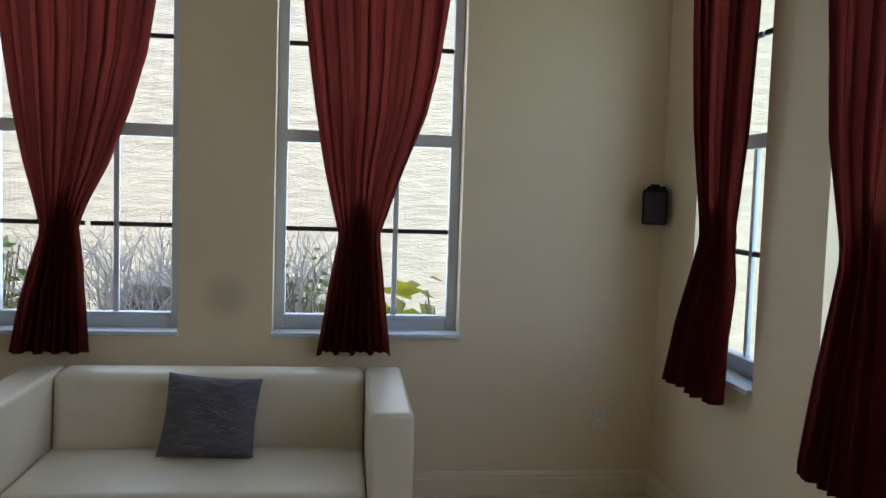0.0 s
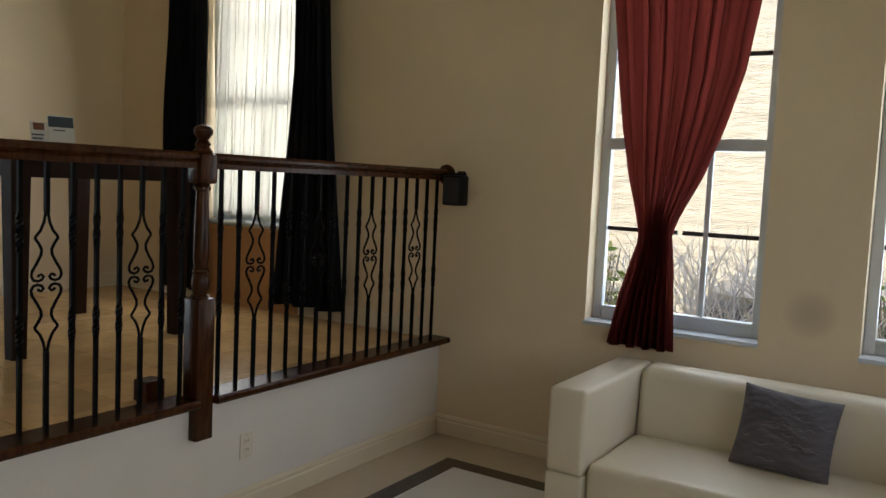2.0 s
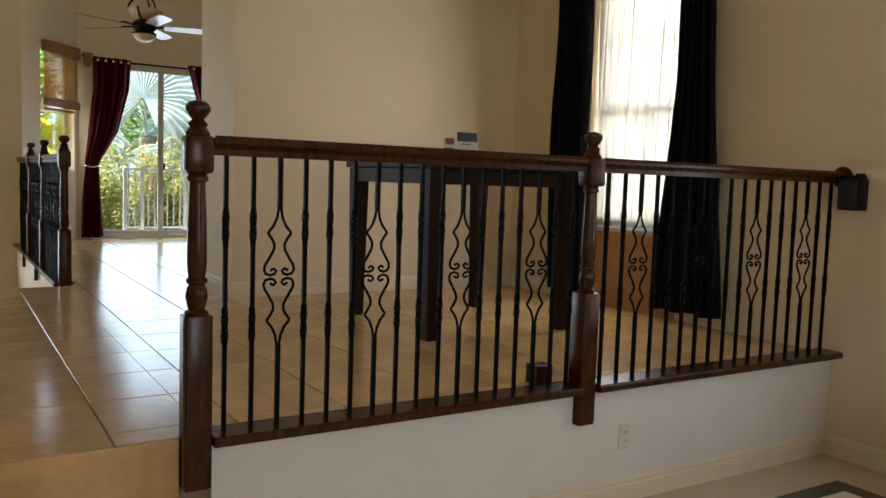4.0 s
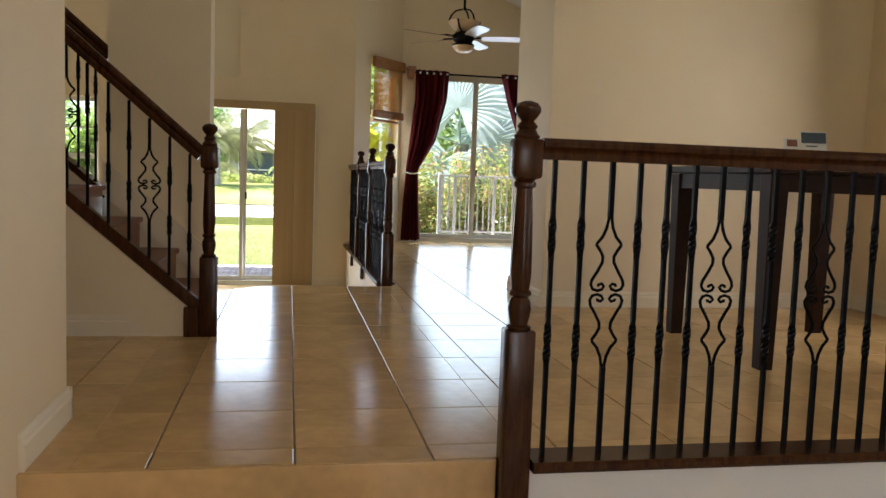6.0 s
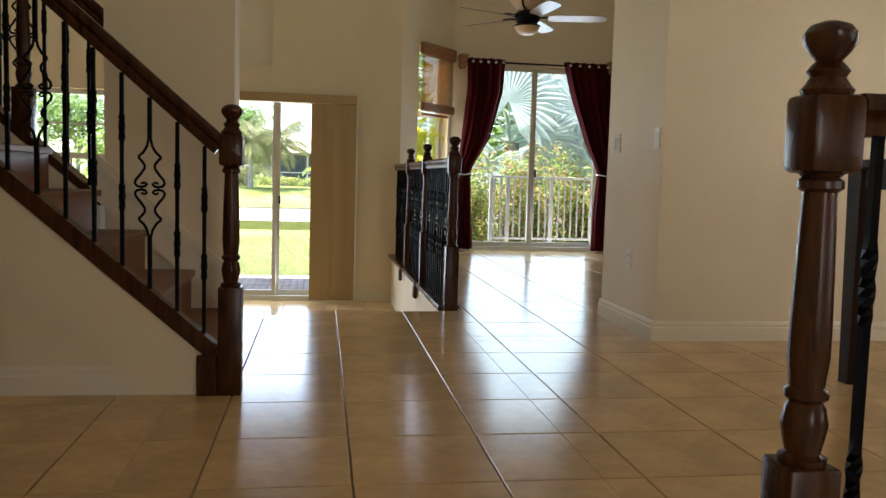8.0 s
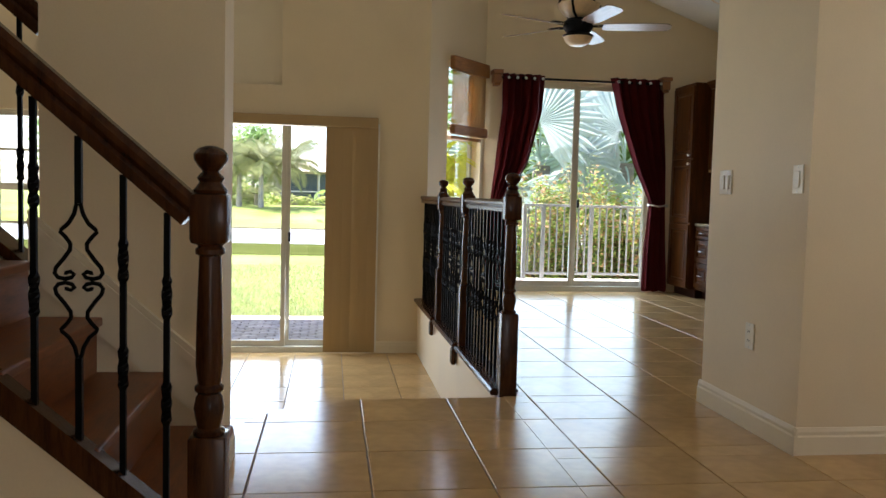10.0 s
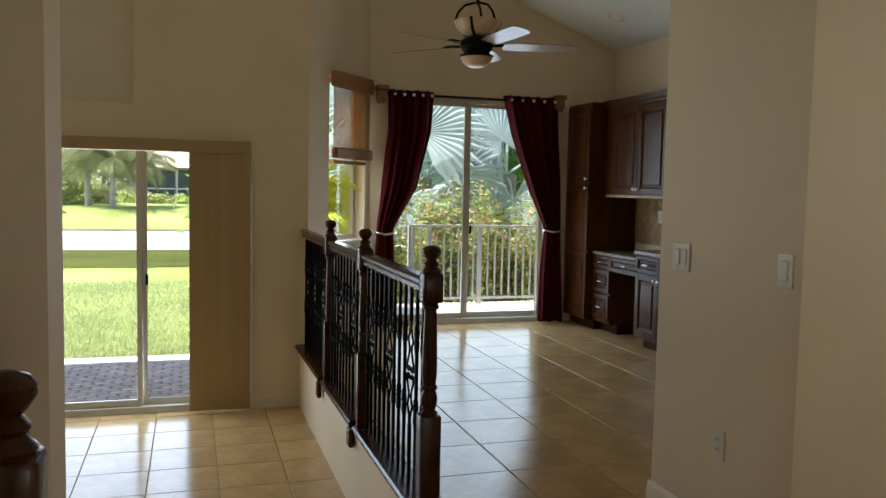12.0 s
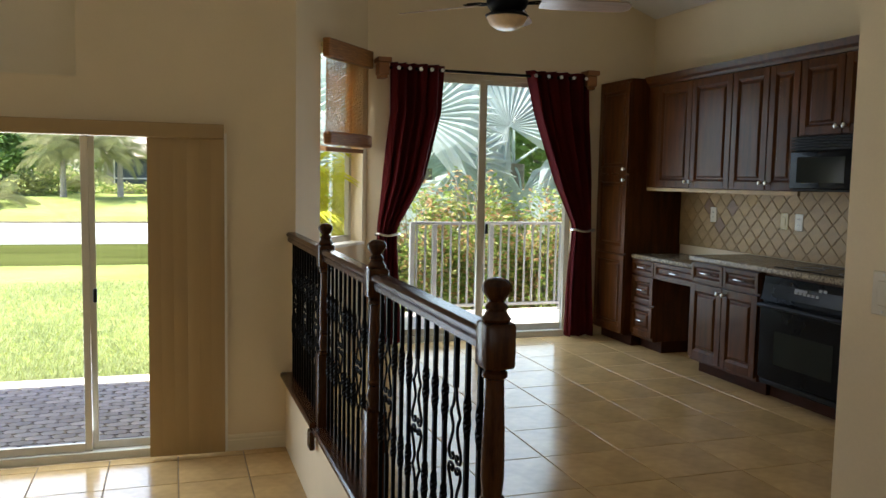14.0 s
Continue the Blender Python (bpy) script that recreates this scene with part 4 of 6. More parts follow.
curtain("black_curtain", BL, "y", 3.70, [(2.62, -4.52, -4.30, 0.8), (1.6, -4.53, -4.24, 0.9), (0.085, -4.66, -4.10, 1)], 5, M_BLACKC, 0.03, group="black dining curtains", seed=13)
curtain("sheer_curtain", "white translucent sheer curtain over the dining window", "y", 3.855, [(2.41, -5.455, -4.435, 1), (0.60, -5.455, -4.435, 1)], 11, M_SHEER, 0.012, seed=15)
KL = "dark red grommet curtain tied back beside the patio door"
curtain("patio_curtain", KL, "x", -11.80, [(2.275, 1.27, 1.72, 1), (1.9, 1.28, 1.70, 1), (1.35, 1.22, 1.56, 0.9), (0.97, 1.17, 1.34, 0.5), (0.88, 1.17, 1.34, 0.5), (0.5, 1.14, 1.36, 0.7), (0.03, 1.13, 1.39, 0.8)], 5, M_REDK, 0.04, group="kitchen curtains", seed=17, tie=(0.92, 1.165, 1.345), tie_mat=M_NICKEL, grommets=5)
curtain("patio_curtain", KL, "x", -11.80, [(2.28, 2.43, 3.01, 1), (1.9, 2.53, 3.02, 1), (1.35, 2.73, 3.07, 0.9), (0.99, 2.90, 3.09, 0.5), (0.92, 2.90, 3.09, 0.5), (0.5, 2.87, 3.11, 0.7), (0.03, 2.86, 3.14, 0.8)], 5, M_REDK, 0.04, group="kitchen curtains", seed=19, tie=(0.95, 2.895, 3.095), tie_mat=M_NICKEL, grommets=5)
curtain_rod("curtain_rod", "dark rod with carved wooden end brackets above the patio door", "x", -11.80, 1.195, 3.04, 2.235, 0.012, M_IRON, ends="bracket", wall_face=-11.90, bmat=M_BRACKET)


# ---- living room things ----
sofa = thing("sofa", -1.445, 3.27, LIV, "cream leather two-seat sofa with square arms standing under the windows", "sofa")
sx0, sx1, sy0, sy1 = -0.825, 0.825, -0.41, 0.41
aw = 0.165
for nm, a, b in (("armrest", sx0, sx0 + aw), ("armrest", sx1 - aw, sx1)):
    bm = bmesh.new()
    box(bm, a, b, sy0, sy1, 0.30, 0.66, 0.022, 4)
    box(bm, a + 0.001, b - 0.001, sy0 + 0.001, sy1, 0.05, 0.297, 0.012, 3)
    part(nm, bm, M_LEATHER, sofa, smooth=True)
bm = bmesh.new()
box(bm, sx0 + aw + 0.002, sx1 - aw - 0.002, sy1 - 0.24, sy1, 0.06, 0.665, 0.05, 5)
for v in bm.verts:
    if v.co.z > 0.45 and v.co.y < sy1 - 0.1:
        v.co.y += (v.co.z - 0.45) * 0.28
part("backrest", bm, M_LEATHER, sofa, smooth=True)
bm = bmesh.new()
box(bm, sx0 + aw + 0.003, sx1 - aw - 0.003, sy0 + 0.03, sy1 - 0.22, 0.06, 0.352, 0.035, 5)
bmesh.ops.subdivide_edges(bm, edges=[e for e in bm.edges if e.calc_length() > 0.2], cuts=6, use_grid_fill=True)
for v in bm.verts:
    if v.co.z > 0.325:
        v.co.z += 0.012 * math.cos(v.co.x / 0.66 * 1.4) * math.cos(v.co.y / 0.35)
part("seat", bm, M_LEATHER, sofa, smooth=True)
for x in (sx0 + 0.06, sx1 - 0.06):
    for y in (sy0 + 0.07, sy1 - 0.07):
        part("foot", block(x - 0.025, x + 0.025, y - 0.025, y + 0.025, 0, 0.06, 0.004), M_BLACKP, sofa)

pillow = thing("throw_pillow", -1.435, 3.27, LIV + 0.358, "grey crushed velvet throw pillow with silvery wrinkles leaning on the sofa", "pillow")
bm = bmesh.new()
n = 34
for side in (-1, 1):
    g = []
    for i in range(n + 1):
        row = []
        for j in range(n + 1):
            a, b = 2 * i / n - 1, 2 * j / n - 1
            pin = 1 - 0.06 * (1 - abs(a) ** 2) * abs(b) ** 3 - 0.0
            pinx = 1 - 0.06 * (1 - abs(b) ** 2) * abs(a) ** 3
            th = max(0.0, (1 - abs(a) ** 2.6) * (1 - abs(b) ** 2.6)) ** 0.55 * 0.062
            wr = 0.0035 * math.sin(31 * b + 5 * math.sin(4 * a + b)) * (1 - b ** 4) + 0.006 * math.sin(9 * b + 3 * math.sin(3 * a)) * (1 - a * a) * (1 - b * b)
            row.append(bm.verts.new((0.195 * a * pinx, side * (th + wr), 0.175 * b * pin + 0.175)))
        g.append(row)
    for i in range(n):
        for j in range(n):
            bm.faces.new((g[i][j], g[i + 1][j], g[i + 1][j + 1], g[i][j + 1]))
bmesh.ops.remove_doubles(bm, verts=bm.verts[:], dist=0.0008)
tilt = Matrix.Rotation(radians(-24), 4, "X")
bmesh.ops.transform(bm, matrix=tilt, verts=bm.verts[:])
bmesh.ops.transform(bm, matrix=Matrix.Rotation(radians(4), 4, "Y") @ Matrix.Scale(0.99, 4), verts=bm.verts[:])
part("cover", bm, M_VELVET, pillow, smooth=True)
# sheen along the velvet's wrinkles, laid on as short pale tubes
bm = bmesh.new()
rnd = random.Random(4)
for k in range(46):
    cx, cz, half = rnd.gauss(0, 0.07), 0.175 + rnd.gauss(0, 0.065), rnd.uniform(0.012, 0.034)
    pts = []
    for t in range(7):
        x, z = cx + half * (t / 3 - 1), cz + 0.004 * math.sin(t * 1.3 + k)
        a, b = max(-0.9, min(0.9, x / 0.195)), max(-0.9, min(0.9, (z - 0.175) / 0.175))
        yy = -(max(0, (1 - abs(a) ** 2.6) * (1 - abs(b) ** 2.6)) ** 0.55 * 0.062 + 0.0045)
        pts.append((0.195 * a, yy, 0.175 + 0.175 * b))
    tube(bm, pts, 0.0012, 4, closed_ends=False)
bmesh.ops.transform(bm, matrix=tilt, verts=bm.verts[:])
bmesh.ops.transform(bm, matrix=Matrix.Rotation(radians(4), 4, "Y") @ Matrix.Scale(0.99, 4), verts=bm.verts[:])
part("embroidery", bm, M_SILVERGREY, pillow)


def speaker(x, y, z, rz, label):
    th = thing("speaker", x, y, z, label, "speaker", rz, group="wall speakers")
    part("cabinet", block(-0.058, 0.058, -0.12, -0.02, -0.09, 0.08, 0.012, 3), M_BLACKP, th, smooth=True)
    part("grille", block(-0.05, 0.05, -0.127, -0.118, -0.082, 0.066, 0.004), M_HOLE, th)
    part("bracket", block(-0.022, 0.022, -0.025, 0.0, 0.02, 0.105, 0.005), M_BLACKP, th)
    part("cap", block(-0.04, 0.05, -0.10, -0.03, 0.08, 0.094, 0.006), M_BLACKP, th)


speaker(-3.315, 3.80, 0.885, 0, "small black speaker mounted on the wall beside the handrail end")
speaker(0.612, 3.785, 0.885, -20, "small black speaker mounted in the wall corner by the windows")


def outlet(name, x, y, z, face, label, kind="outlet", mat=M_PLATE, w=0.072, h=0.115, gang=1):
    """A wall plate; face: the way it looks in plan."""
    th = thing(name, x, y, z, label, "wall plate", math.degrees(math.atan2(face[1], face[0])) + 90)
    ww = w + 0.046 * (gang - 1)
    part("plate", block(-ww / 2, ww / 2, -0.006, 0.001, -h / 2, h / 2, 0.0025), mat, th)
    for g in range(gang):
        c = (g - (gang - 1) / 2) * 0.046
        if kind == "outlet":
            for s in (-1, 1):
                q = part("socket", block(c - 0.017, c + 0.017, -0.0085, -0.005, s * 0.02 - 0.014, s * 0.02 + 0.014, 0.002), mat, th)
                for e in (-0.006, 0.006):
                    part("slot", block(c + e - 0.001, c + e + 0.001, -0.0095, -0.0083, s * 0.02 - 0.004, s * 0.02 + 0.006), M_HOLE, q)
        else:
            part("rocker", block(c - 0.016, c + 0.016, -0.010, -0.005, -0.033, 0.033, 0.003), mat, th)
        for s in (-1, 1):
            part("screw", block(c - 0.003, c + 0.003, -0.0075, -0.0058, s * h * 0.42 - 0.003, s * h * 0.42 + 0.003, 0.001), M_NICKEL, th)
    return th


outlet("wall_outlet", 0.385, 3.80, -0.18, (0, -1), "cream wall outlet low on the living room wall")
outlet("wall_outlet", -3.42, 2.275, -0.25, (1, 0), "white wall outlet on the half wall below the railing")
outlet("wall_outlet", -6.81, 1.385, 0.415, (0, -1), "white wall outlet above the hall baseboard")
outlet("wall_outlet", -6.42, 2.32, 0.42, (1, 0), "white wall outlet on the dining room wall")
outlet("wall_switch", -6.495, 1.385, 1.105, (0, -1), "white rocker light switch on the hall wall", "switch")
outlet("wall_switch", -7.10, 1.385, 1.10, (0, -1), "dull ivory double light switch near the kitchen opening", "switch", M_PLATEW, gang=2)

# round smudge on the wall between the windows
m_stain = material("wall_smudge", (0.40, 0.33, 0.24), 0.7, vary=0.05, bump=0)
nt = m_stain.node_tree
tc, ln, rm, tr, mx = nt.nodes.new("ShaderNodeTexCoord"), nt.nodes.new("ShaderNodeVectorMath"), nt.nodes.new("ShaderNodeMapRange"), nt.nodes.new("ShaderNodeBsdfTransparent"), nt.nodes.new("ShaderNodeMixShader")
ln.operation = "LENGTH"
rm.inputs["From Min"].default_value, rm.inputs["From Max"].default_value = 0.04, 0.13
rm.inputs["To Min"].default_value, rm.inputs["To Max"].default_value = 0.91, 1.0
nt.links.new(tc.outputs["Object"], ln.inputs[0])
nt.links.new(ln.outputs["Value"], rm.inputs["Value"])
nt.links.new(rm.outputs[0], mx.inputs["Fac"])
nt.links.new(nt.nodes["Principled BSDF"].outputs[0], mx.inputs[1])
nt.links.new(tr.outputs[0], mx.inputs[2])
nt.links.new(mx.outputs[0], nt.nodes["Material Output"].inputs["Surface"])
bm = bmesh.new()
lathe(bm, [(0.13, 0.0), (0.13, 0.001)], 32)
bmesh.ops.transform(bm, matrix=Matrix.Rotation(radians(90), 4, "X"), verts=bm.verts[:])
tagged(part("wall_smudge", bm, m_stain, at=(-1.43, 3.7965, 0.40)), "faint round brown smudge on the living room wall", "stain")

# dining room
table = thing("pub_table", -5.03, 2.37, 0, "tall square dark wooden dining table with thick legs", "table")
part("tabletop", block(-0.525, 0.525, -0.525, 0.525, 0.945, 0.985, 0.006), M_DARKTABLE, table)
for a, b, c, d in ((-0.44, 0.44, -0.495, -0.465), (-0.44, 0.44, 0.465, 0.495), (-0.495, -0.465, -0.44, 0.44), (0.465, 0.495, -0.44, 0.44)):
    part("apron", block(a, b, c, d, 0.86, 0.944, 0.003), M_DARKTABLE, table)
for x in (-0.46, 0.46):
    for y in (-0.46, 0.46):
        bm = bmesh.new()
        box(bm, x - 0.048, x + 0.048, y - 0.048, y + 0.048, 0, 0.943, 0.005)
        for v in bm.verts:
            k = 0.72 + 0.28 * min(1, v.co.z / 0.8)
            v.co.x, v.co.y = x + (v.co.x - x) * k, y + (v.co.y - y) * k
        part("leg", bm, M_DARKTABLE, table)
card = thing("leaflet", -4.99, 2.36, 0.986, "open folded printed leaflet standing on the dining table", "leaflet", 78)
bm = bmesh.new()
box(bm, -0.115, -0.03, -0.001, 0.001, 0.0, 0.165)
box(bm, -0.028, 0.11, -0.006, -0.004, 0.0, 0.205)
bmesh.ops.transform(bm, matrix=Matrix.Rotation(radians(-14), 4, "X"), verts=bm.verts[:])
part("sheet", bm, M_PAPER, card)
for nm, b, m in (("photo", (-0.024, 0.106, -0.009, -0.007, 0.140, 0.198), M_INK), ("print", (-0.10, -0.045, -0.004, -0.002, 0.12, 0.158), M_INK2), ("print", (-0.11, -0.05, -0.004, -0.002, 0.09, 0.097), M_INK), ("print", (-0.11, -0.055, -0.004, -0.002, 0.07, 0.077), M_INK), ("print", (-0.11, -0.06, -0.004, -0.002, 0.02, 0.045), M_INK2), ("print", (-0.0, 0.06, -0.009, -0.007, 0.12, 0.126), M_INK)):
    bm = block(*b)
    bmesh.ops.transform(bm, matrix=Matrix.Rotation(radians(-14), 4, "X"), verts=bm.verts[:])
    part(nm, bm, m, card)
panel = thing("cardboard_panel", -4.98, 3.775, 0.0, "tan cardboard panel standing under the dining window", "panel")
part("sheet", block(-0.45, 0.45, -0.012, 0.008, 0.0, 0.555, 0.003), M_CARD, panel)
part("fold", block(-0.45, 0.45, -0.016, -0.012, 0.50, 0.515, 0.001), M_CARD, panel)
doorstop = thing("wooden_block", -3.56, 1.88, 0, "small dark wooden block on the dining room floor", "block")
part("block_body", block(-0.04, 0.04, -0.045, 0.045, 0, 0.09, 0.005), M_WOOD, doorstop)


# ---- kitchen ----
def knob(parent, x, y, z):
    bm = bmesh.new()
    lathe(bm, [(0.006, 0), (0.006, 0.012), (0.014, 0.018), (0.016, 0.024), (0.010, 0.030), (0.003, 0.031)], 10)
    bmesh.ops.transform(bm, matrix=Matrix.Rotation(radians(90), 4, "X"), verts=bm.verts[:])
    return part("knob", bm, M_NICKEL, parent, "brushed nickel knob", smooth=True, at=(x, y, z))


def panel_front(name, parent, x0, x1, z0, z1, y, rail=0.055, knob_at=None, pull=False):
    """A raised-panel door or drawer front that faces -y."""
    g = 0.003
    x0, x1, z0, z1 = x0 + g, x1 - g, z0 + g, z1 - g
    bm = bmesh.new()
    box(bm, x0, x0 + rail, y - 0.020, y, z0, z1, 0.003)
    box(bm, x1 - rail, x1, y - 0.020, y, z0, z1, 0.003)
    box(bm, x0 + rail, x1 - rail, y - 0.0195, y, z0, z0 + rail, 0.003)
    box(bm, x0 + rail, x1 - rail, y - 0.0195, y, z1 - rail, z1, 0.003)
    a, b, c, d = x0 + rail, x1 - rail, z0 + rail, z1 - rail
    steps = [(0.0, -0.018), (0.006, -0.012), (0.012, -0.006), (0.022, -0.006), (0.034, -0.016), (0.040, -0.017)]
    rings = [[bm.verts.new((px, y + dy, pz)) for px, pz in ((a + i, c + i), (b - i, c + i), (b - i, d - i), (a + i, d - i))] for i, dy in steps if b - a > 2 * i + 0.005 and d - c > 2 * i + 0.005]
    for r, s in zip(rings, rings[1:]):
        for k in range(4):
            bm.faces.new((r[k], r[(k + 1) % 4], s[(k + 1) % 4], s[k]))
    bm.faces.new(rings[-1])
    dr = part(name, bm, M_CAB, parent)
    if knob_at is not None:
        knob(dr, knob_at[0], y - 0.02, knob_at[1])
    if pull:
        bm = bmesh.new()
        cx, cz = (x0 + x1) / 2, (z0 + z1) / 2
        tube(bm, [(cx - 0.04, y - 0.02, cz), (cx - 0.038, y - 0.042, cz), (cx, y - 0.048, cz), (cx + 0.038, y - 0.042, cz), (cx + 0.04, y - 0.02, cz)], 0.005, 6)
        part("handle", bm, M_NICKEL, dr, "brushed nickel bar handle", smooth=True)
    return dr


def cabinet(name, label, x0, x1, y0, z0, z1, y1=3.698, toe=True):
    th = thing(name, x0, y0, z0, label, "cabinet")
    if toe and z0 < 0.05:
        part("body", block(0, x1 - x0, 0.0, y1 - y0, 0.10, z1 - z0, 0.002), M_CAB, th)
        part("toe_kick", block(0.002, x1 - x0 - 0.002, 0.085, y1 - y0, 0.0, 0.10), M_CAB2, th)
    else:
        part("body", block(0, x1 - x0, 0.0, y1 - y0, 0, z1 - z0, 0.002), M_CAB, th)
    return th


# pantry
P0, P1, PY = -11.895, -11.385, 3.18
c = cabinet("pantry_cabinet", "tall dark cherry pantry cabinet beside the patio curtain", P0, P1, PY, 0, 2.215)
panel_front("door", c, 0.03, P1 - P0, 1.44, 2.185, 0, knob_at=(P1 - P0 - 0.035, 1.48))
panel_front("door", c, 0.03, P1 - P0, 0.78, 1.43, 0, knob_at=(P1 - P0 - 0.035, 1.39))
panel_front("door", c, 0.03, P1 - P0, 0.11, 0.77, 0)
# desk
DY = 3.26
c = cabinet("desk_drawer_cabinet", "dark cherry desk cabinet with three drawers", -11.383, -11.062, DY, 0, 0.748)
for z0, z1, rail in ((0.625, 0.745, 0.03), (0.39, 0.615, 0.045), (0.125, 0.38, 0.045)):
    panel_front("drawer", c, 0.0, 0.321, z0, z1, 0, rail, pull=True)
th = thing("kneehole_drawer_unit", -11.06, DY, 0.61, "dark cherry drawer over an open kneehole", "drawer")
part("body", block(0, 0.575, 0, 0.435, 0, 0.138), M_CAB, th)
panel_front("drawer", th, 0, 0.575, 0.01, 0.135, 0, 0.03, pull=True)
ct = thing("granite_desk_worktop", -10.83, 3.46, 0.749, "dark speckled granite desk top", "worktop")
part("slab", block(-0.553, 0.344, -0.232, 0.236, 0, 0.035, 0.008, 3), M_GRANITE, ct, smooth=True)
# base units
BY = 3.195
c = cabinet("base_cabinet", "dark cherry base cabinet with two drawers and two doors", -10.48, -9.762, BY, 0, 0.819)
w2 = 0.718 / 2
for k in range(2):
    panel_front("drawer", c, k * w2, (k + 1) * w2, 0.672, 0.813, 0, 0.03, pull=True)
panel_front("door", c, 0, w2, 0.12, 0.664, 0, knob_at=(w2 - 0.03, 0.62))
panel_front("door", c, w2, 2 * w2, 0.12, 0.664, 0, knob_at=(w2 + 0.03, 0.62))
c = cabinet("oven_cabinet", "dark cherry cabinet that frames the built-in oven", -9.76, -8.942, BY + 0.03, 0, 0.819)
c = cabinet("base_cabinet", "plain dark cherry base cabinet beside the oven", -8.94, -7.27, BY, 0, 0.819)
for k in range(3):
    panel_front("door", c, k * 0.556, (k + 1) * 0.556, 0.12, 0.664, 0, knob_at=(k * 0.556 + 0.05, 0.62))
    panel_front("drawer", c, k * 0.556, (k + 1) * 0.556, 0.672, 0.813, 0, 0.03, pull=True)
ct = thing("worktop", -8.78, 3.34, 0.82, "dark speckled granite kitchen worktop", "worktop")
part("slab", block(-1.72, 1.51, -0.175, 0.348, 0, 0.038, 0.010, 3), M_GRANITE, ct, smooth=True)
hob = thing("cooktop", -9.34, 3.43, 0.858, "black glass cooktop set in the granite worktop", "cooktop")
part("glass", block(-0.34, 0.34, -0.21, 0.21, 0, 0.006, 0.002), M_BLACK, hob)
for k, (x, y, r) in enumerate(((-0.17, -0.09, 0.085), (0.17, -0.09, 0.07), (-0.17, 0.1, 0.065), (0.17, 0.1, 0.085))):
    bm = bmesh.new()
    tube(bm, [(x + r * math.cos(t * 0.2618), y + r * math.sin(t * 0.2618), 0.0062) for t in range(25)], 0.0022, 4, closed_ends=False)
    part("burner_ring", bm, M_SILVERGREY, hob)
# oven
ov = thing("wall_oven", -9.35, BY + 0.03, 0.112, "black built-in oven with control panel and window", "oven")
hw = 0.375
part("body", block(-hw, hw, -0.035, 0.0, 0.0, 0.69, 0.004), M_BLACK, ov)
dr = part("door", block(-hw + 0.006, hw - 0.006, -0.062, -0.036, 0.045, 0.525, 0.008), M_BLACK, ov)
part("window", block(-0.23, 0.25, -0.0645, -0.061, 0.15, 0.36, 0.001), M_DARKGLASS, dr)
bm = bmesh.new()
tube(bm, [(-hw + 0.03, -0.062, 0.508), (-hw + 0.035, -0.10, 0.513), (hw - 0.035, -0.10, 0.513), (hw - 0.03, -0.062, 0.508)], 0.014, 8)
part("handle", bm, M_BLACKP, dr, smooth=True)
bm = bmesh.new()
prism_pts = [(-0.06, 0.54), (-0.05, 0.565), (-0.028, 0.683), (-0.005, 0.688), (-0.005, 0.54)]
prism(bm, prism_pts, -hw, hw)
cp = part("control_panel", bm, M_BLACK, ov)
for i, (a, b, z) in enumerate(((-0.10, -0.075, 0.65), (-0.065, -0.04, 0.65), (-0.03, -0.005, 0.648), (0.005, 0.03, 0.648), (0.04, 0.065, 0.648), (0.075, 0.10, 0.648), (0.09, 0.115, 0.685), (0.125, 0.15, 0.685), (-0.10, 0.0, 0.665))):
    z -= 0.033
    y = -0.05 + (z - 0.565) * 0.19
    part("button", block(a, b, y - 0.004, y + 0.002, z - 0.008, z + 0.008, 0.001), M_SILVERGREY if z < 0.64 else M_ALUM, cp)
part("vent", block(-hw + 0.01, hw - 0.01, -0.05, -0.036, 0.008, 0.035, 0.003), M_BLACKP, ov)
# wall units
UY, UZ = 3.345, 1.335
for a, b, lab in ((-11.383, -10.305, "dark cherry wall cabinet with two raised panel doors"), (-10.305, -9.657, "dark cherry wall cabinet with two raised panel doors")):
    c = cabinet("wall_cabinet", lab, a, b - 0.002, UY, UZ, 2.148)
    w2 = 0.613 if a < -11 else 0.37
    panel_front("door", c, 0.16 if a < -11 else 0, w2, 0.0, 0.81, 0, knob_at=(w2 - 0.03, 0.05))
    panel_front("door", c, w2, b - a - 0.002, 0.0, 0.81, 0, knob_at=(w2 + 0.03, 0.05))
c = cabinet("wall_cabinet", "short dark cherry wall cabinet above the microwave", -9.655, -8.952, UY, 1.675, 2.148)
panel_front("door", c, 0, 0.35, 0, 0.47, 0, knob_at=(0.32, 0.05))
panel_front("door", c, 0.35, 0.70, 0, 0.47, 0, knob_at=(0.38, 0.05))
c = cabinet("wall_cabinet", "dark cherry wall cabinet beyond the microwave", -8.95, -7.27, UY, UZ, 2.148)
for k in range(3):
    panel_front("door", c, k * 0.56, (k + 1) * 0.56, 0.0, 0.81, 0, knob_at=(k * 0.56 + 0.05, 0.05))
crown = thing("crown_moulding", -9.2, UY, 2.149, "dark cherry crown moulding along the cabinet tops", "moulding")
bm = bmesh.new()
sweep(bm, [(0, 0), (-0.015, 0.0), (-0.02, 0.02), (-0.035, 0.035), (-0.045, 0.06), (-0.05, 0.075), (0.02, 0.075), (0.02, 0)], (-2.183, 0, 0), (1.93, 0, 0), (0, 1, 0), (0, 0, 1))
part("moulding", bm, M_CAB, crown)
# the light on the cabinets' underside, put in as a pale-coloured strip
lr = thing("lit_underside_strip", -9.9, UY, UZ - 0.03, "pale strip for the lit underside of the wall cabinets", "moulding")
part("strip", block(-1.483, 0.241, 0.005, 0.03, 0, 0.028, 0.003), M_SPLASH, lr)
